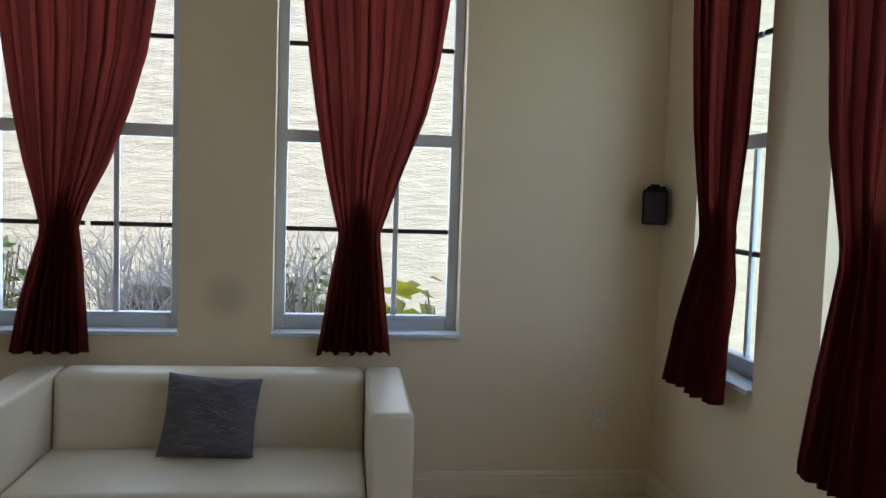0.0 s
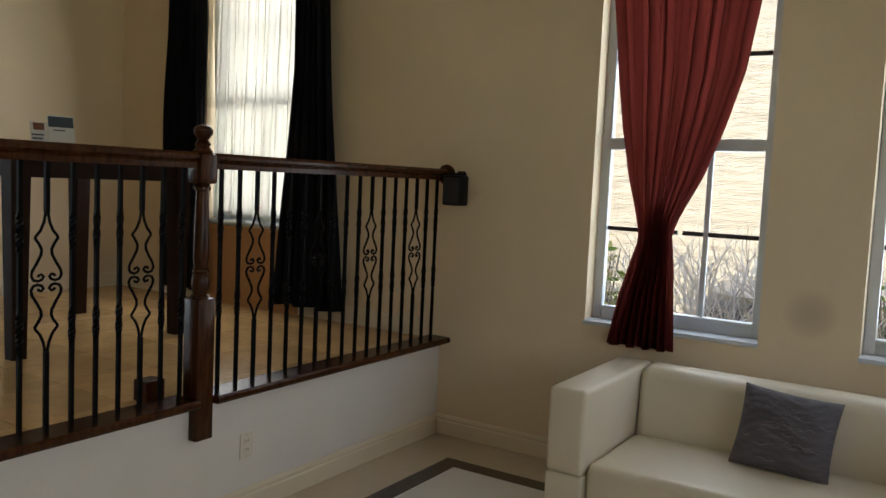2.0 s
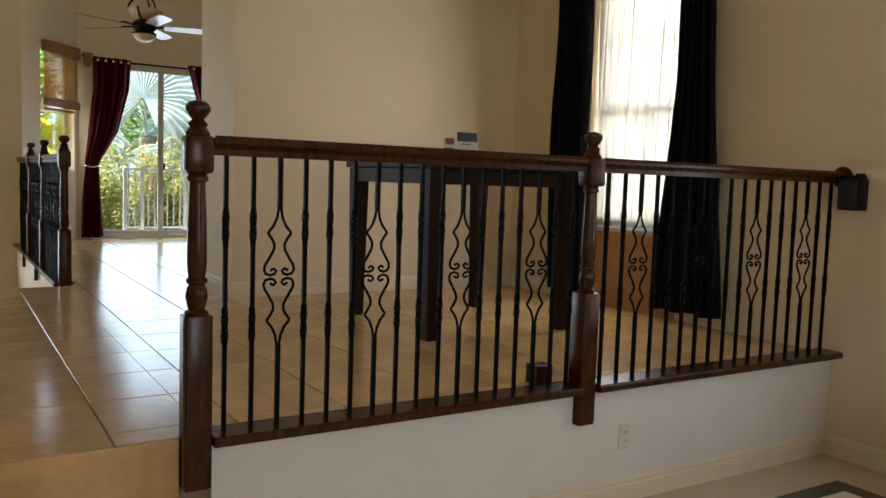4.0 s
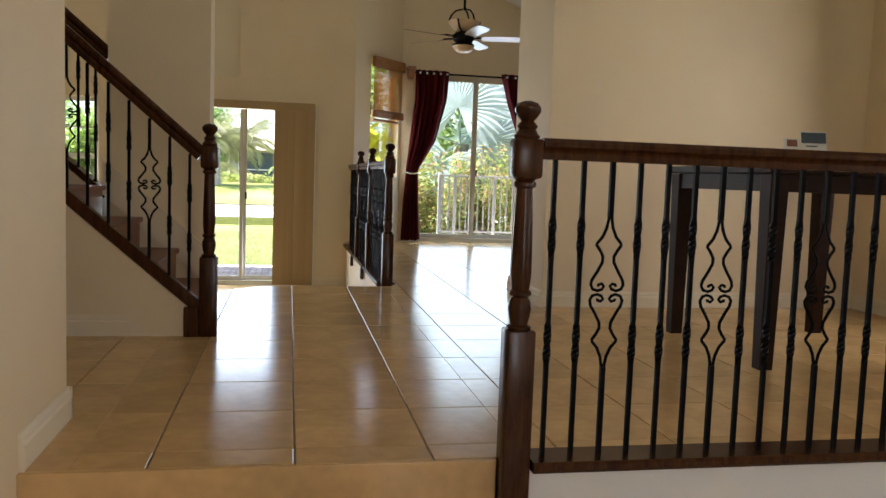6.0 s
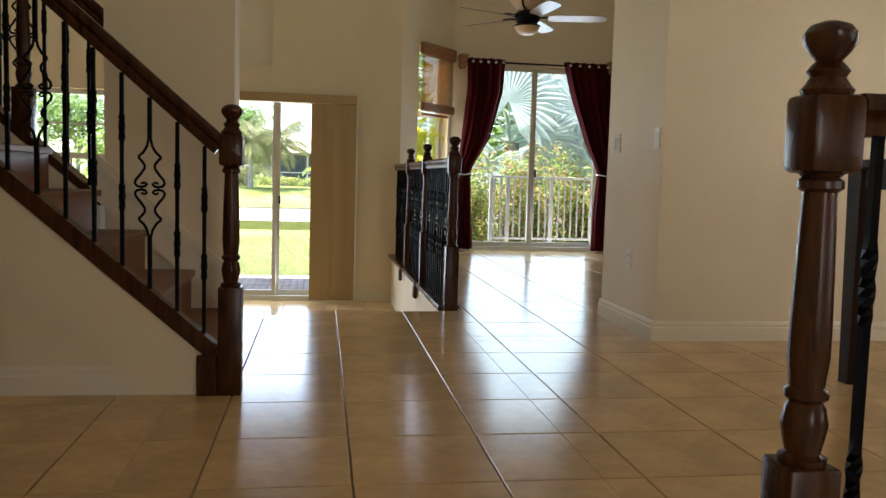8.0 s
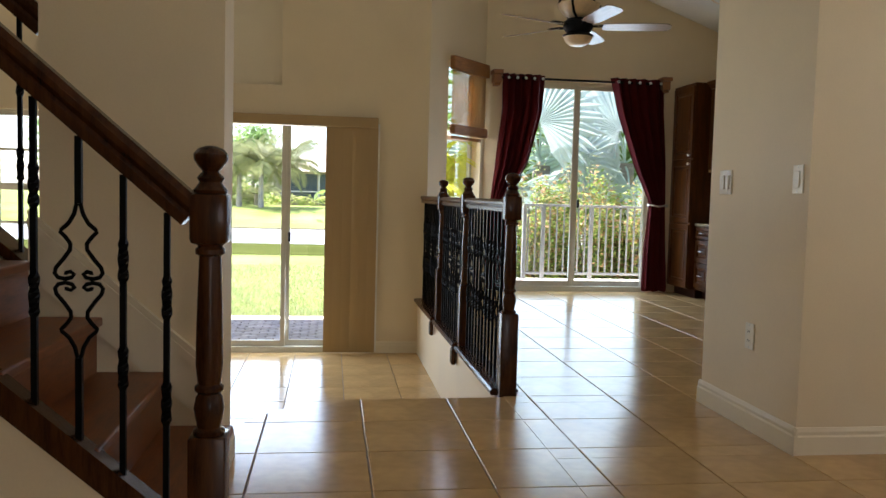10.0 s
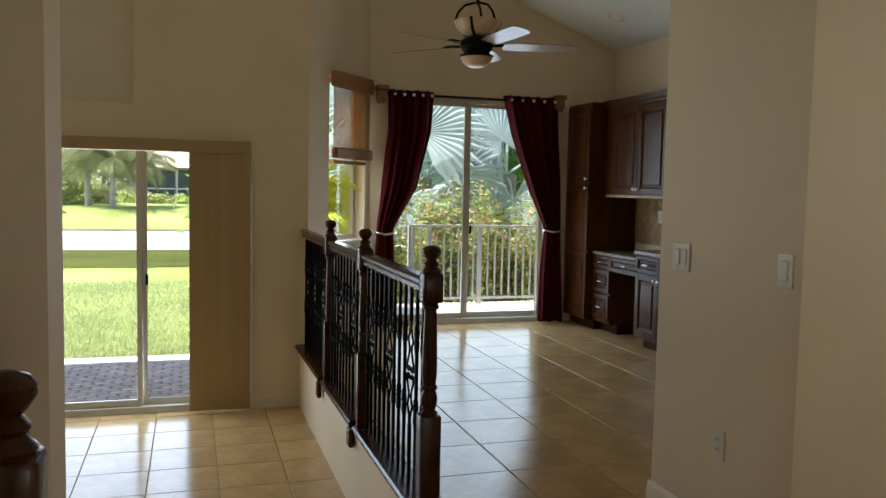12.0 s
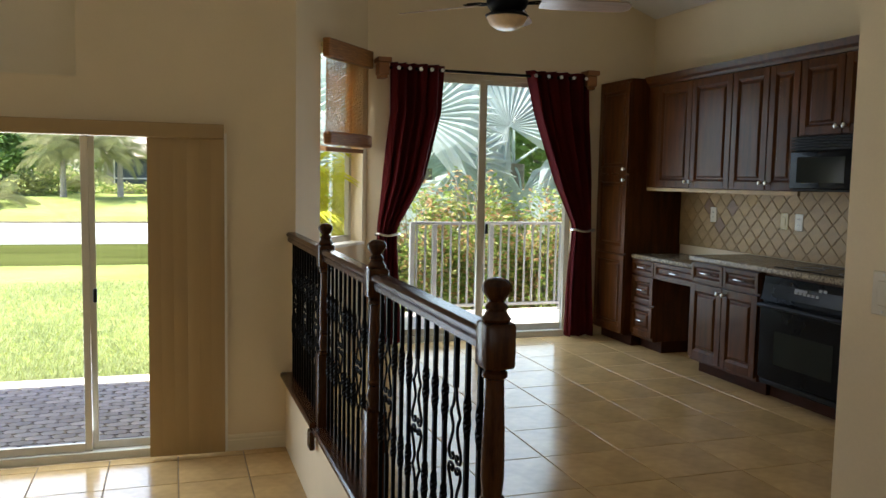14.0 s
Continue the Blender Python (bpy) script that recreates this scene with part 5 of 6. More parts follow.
# microwave
mw = thing("microwave", -9.305, 3.28, 1.34, "black over-range microwave with vent grille", "microwave")
part("body", block(-0.345, 0.345, 0.02, 0.415, 0, 0.333, 0.004), M_BLACKP, mw)
dr = part("door", block(-0.345, 0.17, -0.012, 0.018, 0.01, 0.245, 0.012, 3), M_BLACK, mw, smooth=True)
part("window", block(-0.28, 0.10, -0.0145, -0.011, 0.05, 0.205, 0.002), M_DARKGLASS, dr)
part("control_panel", block(0.175, 0.345, -0.010, 0.018, 0.01, 0.245, 0.006), M_BLACK, mw)
for k in range(5):
    part("vent_slat", block(-0.343, 0.343, -0.008, 0.018, 0.252 + k * 0.0165, 0.262 + k * 0.0165, 0.003), M_BLACKP, mw)

# backsplash of diamond tiles
sp = tagged(part("backsplash", block(-11.383, -7.27, 3.688, 3.699, 0.86, UZ + 0.01), M_MORTAR), kind="structure")
dh = 0.072
bm = bmesh.new()
region = [(-11.38, 0.864), (-8.75, 0.864), (-8.75, UZ), (-11.38, UZ)]
rnd = random.Random(2)
for i in range(-4, 36):
    for j in range(-1, 8):
        cx, cz = -11.14 + i * dh, 0.905 + j * dh
        if (i + j) % 2:
            continue
        g = dh - 0.003
        cut = clip([(cx - g, cz), (cx, cz - g), (cx + g, cz), (cx, cz + g)], region)
        if len(cut) < 3:
            continue
        bm = bmesh.new()
        q = rnd.uniform(0.003, 0.005)
        mx, mz = sum(p[0] for p in cut) / len(cut), sum(p[1] for p in cut) / len(cut)
        low = [bm.verts.new((x - cx, 0, z - cz)) for x, z in cut]
        top = [bm.verts.new((mx + (x - mx) * 0.965 - cx, -q, mz + (z - mz) * 0.965 - cz)) for x, z in cut]
        bm.faces.new(top)
        for k in range(len(cut)):
            bm.faces.new((low[k], low[(k + 1) % len(cut)], top[(k + 1) % len(cut)], top[k]))
        part("tile", bm, M_SPLASHD if (i, j) in ((4, 2), (2, 4), (6, 4)) else M_SPLASH, sp, at=(cx, 3.688, cz))
outlet("wall_outlet", -10.93, 3.684, 1.13, (0, -1), "cream outlet on the stone backsplash")
outlet("wall_switch", -10.14, 3.684, 1.12, (0, -1), "yellowed almond switch on the stone backsplash", "switch", M_PLATEB)
outlet("wall_outlet", -10.00, 3.684, 1.12, (0, -1), "white outlet on the stone backsplash")

# ---- ceiling fan ----
FX, FY = -10.09, 1.53
fan = thing("ceiling_fan", FX, FY, 2.26, "bronze ceiling fan with alabaster bowls and pale blades", "ceiling fan")
bm = bmesh.new()
lathe(bm, [(0.004, 0.0), (0.06, 0.010), (0.10, 0.035), (0.118, 0.068), (0.122, 0.078), (0.112, 0.082)], 24)
part("light_bowl", bm, M_ALAB, fan, smooth=True)
bm = bmesh.new()
lathe(bm, [(0.03, 0.075), (0.125, 0.080), (0.130, 0.090), (0.09, 0.110), (0.11, 0.13), (0.125, 0.16), (0.12, 0.20), (0.09, 0.225), (0.05, 0.235)], 24)
part("motor", bm, M_BLACKP, fan, "dark bronze motor housing", smooth=True)
bm = bmesh.new()
lathe(bm, [(0.06, 0.232), (0.12, 0.26), (0.165, 0.31), (0.178, 0.345), (0.166, 0.345), (0.11, 0.29), (0.02, 0.27)], 24)
part("upper_bowl", bm, M_ALAB, fan, smooth=True)
for k in range(3):
    a = k * 2.0944 + 0.5
    bm = bmesh.new()
    tube(bm, [(0.172 * math.cos(a), 0.172 * math.sin(a), 0.34), (0.15 * math.cos(a), 0.15 * math.sin(a), 0.40), (0.10 * math.cos(a), 0.10 * math.sin(a), 0.455), (0.02 * math.cos(a), 0.02 * math.sin(a), 0.48)], 0.009, 6)
    part("arm", bm, M_IRON, fan, smooth=True)
    bm = bmesh.new()
    tube(bm, [(0.06 * math.cos(a + 1), 0.06 * math.sin(a + 1), 0.235), (0.13 * math.cos(a + 1), 0.13 * math.sin(a + 1), 0.262), (0.182 * math.cos(a + 1), 0.182 * math.sin(a + 1), 0.345)], 0.011, 6)
    part("bowl_strap", bm, M_IRON, fan, smooth=True)
bm = bmesh.new()
tube(bm, [(0, 0, 0.47), (0, 0, 1.30)], 0.014, 10)
part("downrod", bm, M_IRON, fan, smooth=True)
bm = bmesh.new()
lathe(bm, [(0.03, 1.24), (0.06, 1.27), (0.07, 1.345), (0.07, 1.40)], 18)
part("canopy", bm, M_IRON, fan, smooth=True)
for k in range(5):
    a = radians(72 * k + 5)
    bm = bmesh.new()
    out = [(0.20, -0.055), (0.30, -0.066), (0.60, -0.072), (0.72, -0.066), (0.755, -0.03), (0.755, 0.03), (0.72, 0.066), (0.60, 0.072), (0.30, 0.066), (0.20, 0.055)]
    lo = [bm.verts.new((x, y, -0.003 - y * 0.22)) for x, y in out]
    hi = [bm.verts.new((x, y, 0.003 - y * 0.22)) for x, y in out]
    bm.faces.new(lo[::-1])
    bm.faces.new(hi)
    for q in range(len(out)):
        bm.faces.new((lo[q], lo[(q + 1) % 10], hi[(q + 1) % 10], hi[q]))
    b = part("blade", bm, M_BLADE, fan)
    b.matrix_basis = pose(0, 0, 0.165 * U, 0, 0, math.degrees(a))
    bm = bmesh.new()
    for s in (-0.02, 0.02):
        tube(bm, [(0.11, s * 0.6, 0.0), (0.17, s * 1.6, 0.006), (0.26, s * 1.2, 0.010)], 0.006, 5)
    box(bm, 0.20, 0.285, -0.03, 0.03, 0.004, 0.009)
    g = part("blade_iron", bm, M_IRON, b)

rl = thing("recessed_light", -11.13, 3.26, 2.971, "white recessed ceiling light in the sloped kitchen ceiling", "ceiling light")
bm = bmesh.new()
lathe(bm, [(0.055, 0.012), (0.058, 0.0), (0.085, 0.0), (0.088, 0.006), (0.088, 0.02)], 24)
lathe(bm, [(0.0005, 0.012), (0.056, 0.013)], 24)
bmesh.ops.transform(bm, matrix=Matrix.Rotation(math.atan(-0.366), 4, "X"), verts=bm.verts[:])
part("trim", bm, M_ALAB, rl, smooth=True)

# ---- blinds ----
vb = thing("vertical_blinds", -11.02, -0.92, FAM, "tan vertical blinds stacked open beside the patio door", "blinds")
part("valance", block(-0.05, 0.03, -0.98, 0.865, 2.105, 2.20, 0.006), M_BLIND, vb)
for k in range(6):
    y = 0.435 + k * 0.078
    bm = bmesh.new()
    g = [[bm.verts.new((0.002 * (1 - (q / 3 - 1) ** 2) + e, 0.043 * (q / 3 - 1), z)) for q in range(7)] for z in (0.02, 2.105) for e in (0.0, 0.0016)]
    for lo, hi in ((g[0], g[2]), (g[1], g[3])):
        for q in range(6):
            bm.faces.new((lo[q], lo[q + 1], hi[q + 1], hi[q]))
    for q in (0, 6):
        bm.faces.new((g[0][q], g[1][q], g[3][q], g[2][q]))
    sl = part("slat", bm, M_BLIND, vb, smooth=True)
    sl.matrix_basis = pose((-0.008 + 0.0025 * k) * U, y * U, 0, 0, 0, -1 if k != 3 else -12)
tagged(part("trim", block(-11.068, -11.03, -0.055, -0.035, FAM + 0.02, 1.64), M_TRIM), kind="structure")
# woven shade at the corner window
sh = thing("woven_shade", DA.x + DT.x * 0.66, DA.y + DT.y * 0.66, 1.55, "woven bamboo roman shade half raised at the corner window", "shade")


def sbox(name, a, b, d0, d1, z0, z1, m, bev=0.003):
    bm = block(a, b, d0, d1, z0, z1, bev)
    for v in bm.verts:
        p = Vector(diagonal(v.co.y, v.co.x, v.co.z))
        v.co = p - Vector((DA.x + DT.x * 0.66, DA.y + DT.y * 0.66, 1.55))
    return part(name, bm, m, sh)


sbox("valance", 0.33, 1.02, 0.012, 0.07, 2.22, 2.355, M_BAMBOO2, 0.01)
sbox("roll", 0.34, 1.01, 0.01, 0.075, 1.60, 1.70, M_BAMBOO2, 0.02)
sbox("bottom_bar", 0.36, 0.92, 0.02, 0.04, 1.555, 1.585, M_BAMBOO2, 0.003)
bm = bmesh.new()
for k in range(58):
    z = 1.70 + k * 0.0097
    tube(bm, [Vector(diagonal(0.03 + 0.002 * (k % 2), 0.35, z)) - Vector((DA.x + DT.x * 0.66, DA.y + DT.y * 0.66, 1.55)), Vector(diagonal(0.03 + 0.002 * ((k + 1) % 2), 1.0, z)) - Vector((DA.x + DT.x * 0.66, DA.y + DT.y * 0.66, 1.55))], 0.0037, 4)
for k in range(14):
    u = 0.37 + k * 0.048
    tube(bm, [Vector(diagonal(0.034, u, 1.70)) - Vector((DA.x + DT.x * 0.66, DA.y + DT.y * 0.66, 1.55)), Vector(diagonal(0.034, u, 2.26)) - Vector((DA.x + DT.x * 0.66, DA.y + DT.y * 0.66, 1.55))], 0.0016, 4)
tagged(part("reeds", bm, M_BAMBOO, sh), kind="stuff")


# ---- outside: ground, lake, patio ----
bm = bmesh.new()
prof = [(900, -0.6), (-24.0, -0.6), (-32.7, -0.87), (-34, -1.3), (-43.2, -1.3), (-43.9, -0.95), (-44.5, -0.6), (-50, 0.05), (-58, 0.1), (-80, 0.2), (-900, 0.2)]
ys = [-900, -60, -30, -12, 0, 12, 30, 60, 900]
rows = [[bm.verts.new((x, y, z)) for y in ys] for x, z in prof]
for a, b in zip(rows, rows[1:]):
    for k in range(len(ys) - 1):
        bm.faces.new((a[k], a[k + 1], b[k + 1], b[k]))
ground = tagged(part("ground", bm, M_GRASS), kind="structure")
tagged(part("water", block(-44.3, -32.0, -300, 300, -1.0, -0.86), M_WATER), kind="structure")
tagged(part("ground_bank", block(-44.3, -43.7, -300, 300, -1.2, -0.80, 0.04), M_BANK), kind="structure")
bm = bmesh.new()
v = [bm.verts.new(p) for p in ((-24.1, -300, -0.593), (-24.1, 300, -0.593), (-32.7, 300, -0.86), (-32.7, -300, -0.86), (-24.1, -300, -0.7), (-24.1, 300, -0.7), (-32.7, 300, -0.95), (-32.7, -300, -0.95))]
for f in ((0, 1, 2, 3), (7, 6, 5, 4), (0, 4, 5, 1), (1, 5, 6, 2), (2, 6, 7, 3), (3, 7, 4, 0)):
    bm.faces.new([v[i] for i in f])
tagged(part("ground_slope", bm, M_SLOPE), kind="structure")
patio = tagged(part("pavement", block(-13.35, -11.27, -5.2, 0.2, -0.75, FAM - 0.055), M_CONC), kind="structure")
tagged(part("pavement_edge", block(-13.62, -13.352, -5.2, 0.4, -0.75, FAM - 0.035, 0.01), M_CONC), kind="structure")
# interlocking pavers
hexm = {}
for i in range(22):
    for j in range(16):
        cx, cy = -11.33 - i * 0.098, -2.45 + j * 0.175 + (0.0875 if i % 2 else 0)
        if cx < -13.32 or cy > 0.15:
            continue
        if "p" not in hexm:
            bm = bmesh.new()
            o = [(0.0, -0.094), (0.046, -0.066), (0.046, -0.03), (0.054, 0.0), (0.046, 0.03), (0.046, 0.066), (0.0, 0.094), (-0.046, 0.066), (-0.046, 0.03), (-0.054, 0.0), (-0.046, -0.03), (-0.046, -0.066)]
            o = [(x * 0.98, y * 0.96) for x, y in o]
            lo = [bm.verts.new((x, y, 0)) for x, y in o]
            hi = [bm.verts.new((x * 0.95, y * 0.96, 0.02)) for x, y in o]
            bm.faces.new(hi)
            for q in range(12):
                bm.faces.new((lo[q], lo[(q + 1) % 12], hi[(q + 1) % 12], hi[q]))
            ob = part("paver", bm, M_PAVER, patio)
            hexm["p"] = ob.data
        else:
            ob = new("paver", hexm["p"])
            ob.parent = patio
        ob.location = Vector((cx, cy, FAM - 0.054)) * U
# balcony outside the kitchen
tagged(part("balcony_floor", block(-13.62, -12.06, 0.9, 5.2, -0.22, -0.03), M_CONC), kind="structure")
rl = thing("balcony_railing", -13.5, 1.95, -0.03, "grey aluminium balcony railing with thin pickets", "railing")
for y in (0.0, 0.24, 0.87, 1.70, 2.5, 3.2):
    part("post", block(-0.025, 0.025, y - 0.025, y + 0.025, 0, 0.93, 0.004), M_ALUM, rl)
for z in (0.06, 0.925):
    part("rail", block(-0.022, 0.022, -0.02, 3.22, z, z + 0.03, 0.004), M_ALUM, rl)
pk = None
for k in range(34):
    y = 0.05 + k * 0.093
    if pk is None:
        ob = part("picket", block(-0.009, 0.009, -0.009, 0.009, 0.09, 0.926), M_ALUM, rl)
        pk = ob.data
    else:
        ob = new("picket", pk)
        ob.parent = rl
    ob.location = (0, y * U, 0)

# ---- plants ----
def leaf_quad(bm, p, d, n, length, width, droop=0.0, seg=2):
    """A pointed leaf from p along d."""
    d, n = Vector(d).normalized(), Vector(n)
    s = d.cross(n)
    s = s.normalized() if s.length > 1e-4 else Vector((1, 0, 0))
    a = Vector(p)
    m = a + d * length * 0.45 + Vector((0, 0, -droop * 0.25))
    t = a + d * length + Vector((0, 0, -droop))
    v = [bm.verts.new(a), bm.verts.new(m + s * width / 2), bm.verts.new(t), bm.verts.new(m - s * width / 2)]
    bm.faces.new(v)


def palm_frond(bm, base, az, el, length, droop, leaflets, leaf_len, leaf_w):
    pts = []
    p = Vector(base)
    e = el
    n = 10
    for i in range(n + 1):
        pts.append(p.copy())
        d = Vector((math.cos(az) * math.cos(e), math.sin(az) * math.cos(e), math.sin(e)))
        p = p + d * length / n
        e -= droop / n
    tube(bm, pts, 0.02 * length / 2, 4, 0.004)
    side = Vector((-math.sin(az), math.cos(az), 0))
    for k in range(leaflets):
        f = 0.15 + 0.83 * k / leaflets
        q = f * n
        i = min(int(q), n - 1)
        c = pts[i].lerp(pts[i + 1], q - i)
        d = (pts[i + 1] - pts[i]).normalized()
        for s in (-1, 1):
            w = (side * s * 0.85 + d * 0.55 + Vector((0, 0, -0.25 - 0.3 * random.random()))).normalized()
            ll = leaf_len * (0.55 + 0.9 * math.sin(math.pi * min(1, f * 0.9 + 0.1))) * random.uniform(0.85, 1.1)
            leaf_quad(bm, c, w, d, ll, leaf_w, 0.25 * ll)


def palm(name, x, y, z, h, label, fronds=16, length=2.4, mat=M_PALM, lean=0.0, trunk_r=0.14, leaflets=26, group="", seed=0, clumps=1):
    random.seed(seed)
    th = thing(name, x, y, z, label, "palm tree", group=group)
    for cidx in range(clumps):
        ox, oy = (random.uniform(-0.35, 0.35), random.uniform(-0.35, 0.35)) if clumps > 1 else (0, 0)
        hh = h * random.uniform(0.6, 1.1) if clumps > 1 else h
        bm = bmesh.new()
        tp = [(ox + lean * (i / 8) ** 2, oy, -0.1 + (hh + 0.1) * i / 8) for i in range(9)]
        tube(bm, tp, trunk_r, 9, trunk_r * 0.62)
        part("trunk", bm, M_TRUNK, th, smooth=True)
        bm = bmesh.new()
        for k in range(fronds):
            az = k * 2.399 + random.uniform(-0.2, 0.2)
            el = random.uniform(0.05, 1.3)
            palm_frond(bm, tp[-1], az, el, length * random.uniform(0.8, 1.1), 1.35 + random.uniform(-0.3, 0.4), leaflets, length * 0.22, length * 0.015)
        part("crown", bm, mat, th)
    return th


PG = "coconut palms across the lake"
palm("coconut_palm", -50, -4.4, 0.03, 2.35, "coconut palm with grey trunk on the far lawn", seed=1, group=PG, length=2.7, fronds=24, leaflets=46, trunk_r=0.17)
palm("coconut_palm", -50.5, -5.65, 0.03, 2.25, "coconut palm with grey trunk on the far lawn", seed=2, group=PG, length=2.5, fronds=22, leaflets=46, trunk_r=0.17)
palm("coconut_palm", -51, -3.0, 0.05, 2.4, "coconut palm with grey trunk on the far lawn", seed=3, group=PG, length=2.4, fronds=20, leaflets=46, trunk_r=0.17)
palm("coconut_palm", -54, -5.0, 0.06, 0.7, "short palm with wide fronds on the far lawn", seed=14, group=PG, length=1.7, fronds=13, leaflets=46, trunk_r=0.17)
palm("coconut_palm", -47, -8.0, -0.33, 0.35, "short palm with wide fronds on the far lawn", seed=4, group=PG, length=2.0, fronds=16, leaflets=46, trunk_r=0.17)
palm("areca_palm", -12.72, 0.55, -0.6, 1.75, "yellow-green areca palm clump outside the corner window", fronds=11, length=0.95, mat=M_YPALM, trunk_r=0.022, leaflets=22, seed=5, clumps=5)


def fan_palm(x, y, z, crown, seed, leaves):
    random.seed(seed)
    th = thing("fan_palm", x, y, z, "silvery fan palm with large pleated fronds behind the balcony", "palm tree", group="silver fan palms")
    bm = bmesh.new()
    tube(bm, [(0, 0, -0.1), (0.02, 0, crown * 0.5), (0, 0.02, crown)], 0.18, 10, 0.14)
    part("trunk", bm, M_TRUNK, th, smooth=True)
    for (dx, dy, dz, r, nx, ny, nz) in leaves:
        bm = bmesh.new()
        hub = Vector((dx, dy, crown + dz))
        tube(bm, [(0, 0, crown), Vector((0, 0, crown)).lerp(hub, 0.6) + Vector((0, 0, 0.08)), hub], 0.022, 5, 0.014)
        nrm = Vector((nx, ny, nz)).normalized()
        a = (hub - Vector((0, 0, crown))).normalized()
        a = (a - nrm * a.dot(nrm)).normalized()
        b = nrm.cross(a)
        m = 34
        for k in range(m):
            t = -2.5 + 5.0 * k / (m - 1)
            d = a * math.cos(t) + b * math.sin(t)
            L = r * (0.92 + 0.12 * random.random()) * (1 - 0.18 * abs(t) / 2.5)
            w = r * 0.155
            s = d.cross(nrm)
            p1 = hub + d * L * 0.60
            tip = hub + d * L + nrm * (-0.10 * r * random.random()) + Vector((0, 0, -0.10 * r * random.random()))
            ridge = nrm * 0.035 * r
            v0 = bm.verts.new(hub)
            v1, v2, v3 = bm.verts.new(p1 + s * w * 0.55 - ridge), bm.verts.new(p1 + ridge), bm.verts.new(p1 - s * w * 0.55 - ridge)
            v4 = bm.verts.new(tip)
            for f in ((v0, v1, v2), (v0, v2, v3), (v1, v4, v2), (v2, v4, v3)):
                bm.faces.new(f)
        part("frond", bm, M_SILVER, th)


fan_palm(-15.9, 2.75, -0.6, 2.1, 21, [(0.45, -0.15, 0.65, 1.15, 0.85, -0.35, 0.25), (0.4, -1.0, 0.15, 0.95, 0.8, -0.3, 0.4), (-0.1, 0.7, 0.7, 1.0, 0.7, 0.4, 0.5), (0.35, 0.45, 0.1, 0.9, 0.9, 0.2, 0.2), (-0.5, -0.6, 1.1, 1.1, 0.7, 0.0, 0.6), (0.6, -0.5, -0.35, 0.8, 0.8, -0.2, 0.5), (-0.2, -0.3, 1.35, 1.0, 0.9, 0.1, 0.2)])
fan_palm(-16.4, 4.3, -0.6, 2.2, 22, [(0.5, -0.3, 0.5, 1.1, 0.85, -0.15, 0.2), (0.4, 0.5, 0.3, 1.0, 0.9, 0.2, 0.3), (0.1, -0.8, 0.1, 1.0, 0.8, -0.5, 0.3), (-0.3, 0.1, 1.2, 1.1, 0.9, 0.0, 0.3), (0.55, -0.1, -0.4, 0.85, 0.9, -0.1, 0.4)])


def shrub(name, x, y, z, rx, ry, h, count, size, mats, label, seed, cat="shrub", kind="", group=""):
    """A bush of separate leaves round a few stems."""
    random.seed(seed)
    th = thing(name, x, y, z, label, cat, group=group)
    bm = bmesh.new()
    for k in range(9):
        a = random.uniform(0, 6.28)
        f = random.uniform(0.3, 0.8)
        tube(bm, [(0.25 * rx * math.cos(a), 0.25 * ry * math.sin(a), -0.05), (0.5 * f * rx * math.cos(a), 0.5 * f * ry * math.sin(a), h * 0.5), (f * rx * math.cos(a), f * ry * math.sin(a), h * random.uniform(0.75, 0.95))], 0.014, 5, 0.005)
    part("stems", bm, M_TRUNK, th)
    for mi, m in enumerate(mats):
        bm = bmesh.new()
        for k in range(count // len(mats)):
            a, r = random.uniform(0, 6.283), math.sqrt(random.random())
            top = h * (0.80 + 0.2 * math.sin(3 * a + seed) + 0.12 * random.random()) * (1 - 0.3 * r * r)
            zz = top * (random.random() ** 0.6)
            p = Vector((rx * r * math.cos(a), ry * r * math.sin(a), zz))
            d = Vector((math.cos(a) + random.uniform(-0.8, 0.8), math.sin(a) + random.uniform(-0.8, 0.8), random.uniform(-0.2, 0.9)))
            nn = Vector((random.uniform(-1, 1), random.uniform(-1, 1), random.uniform(0.2, 1)))
            L = size * random.uniform(0.7, 1.3)
            leaf_quad(bm, p, d, nn, L, L * 0.42, 0.15 * L)
        part("foliage", bm, m, th)
    return th


HG = "croton hedge behind the balcony"
for k, (x, y) in enumerate(((-14.9, 1.5), (-14.8, 2.35), (-14.9, 3.2), (-14.8, 4.05), (-15.0, 4.9), (-15.1, 0.7))):
    shrub("croton_bush", x, y, -0.6, 0.55, 0.6, 1.85 + 0.12 * (k % 3), 6400, 0.080, (M_GREEN, M_REDLEAF, M_GREEN, M_YELLEAF), "croton bush with red, yellow and green leaves", 31 + k, group=HG)


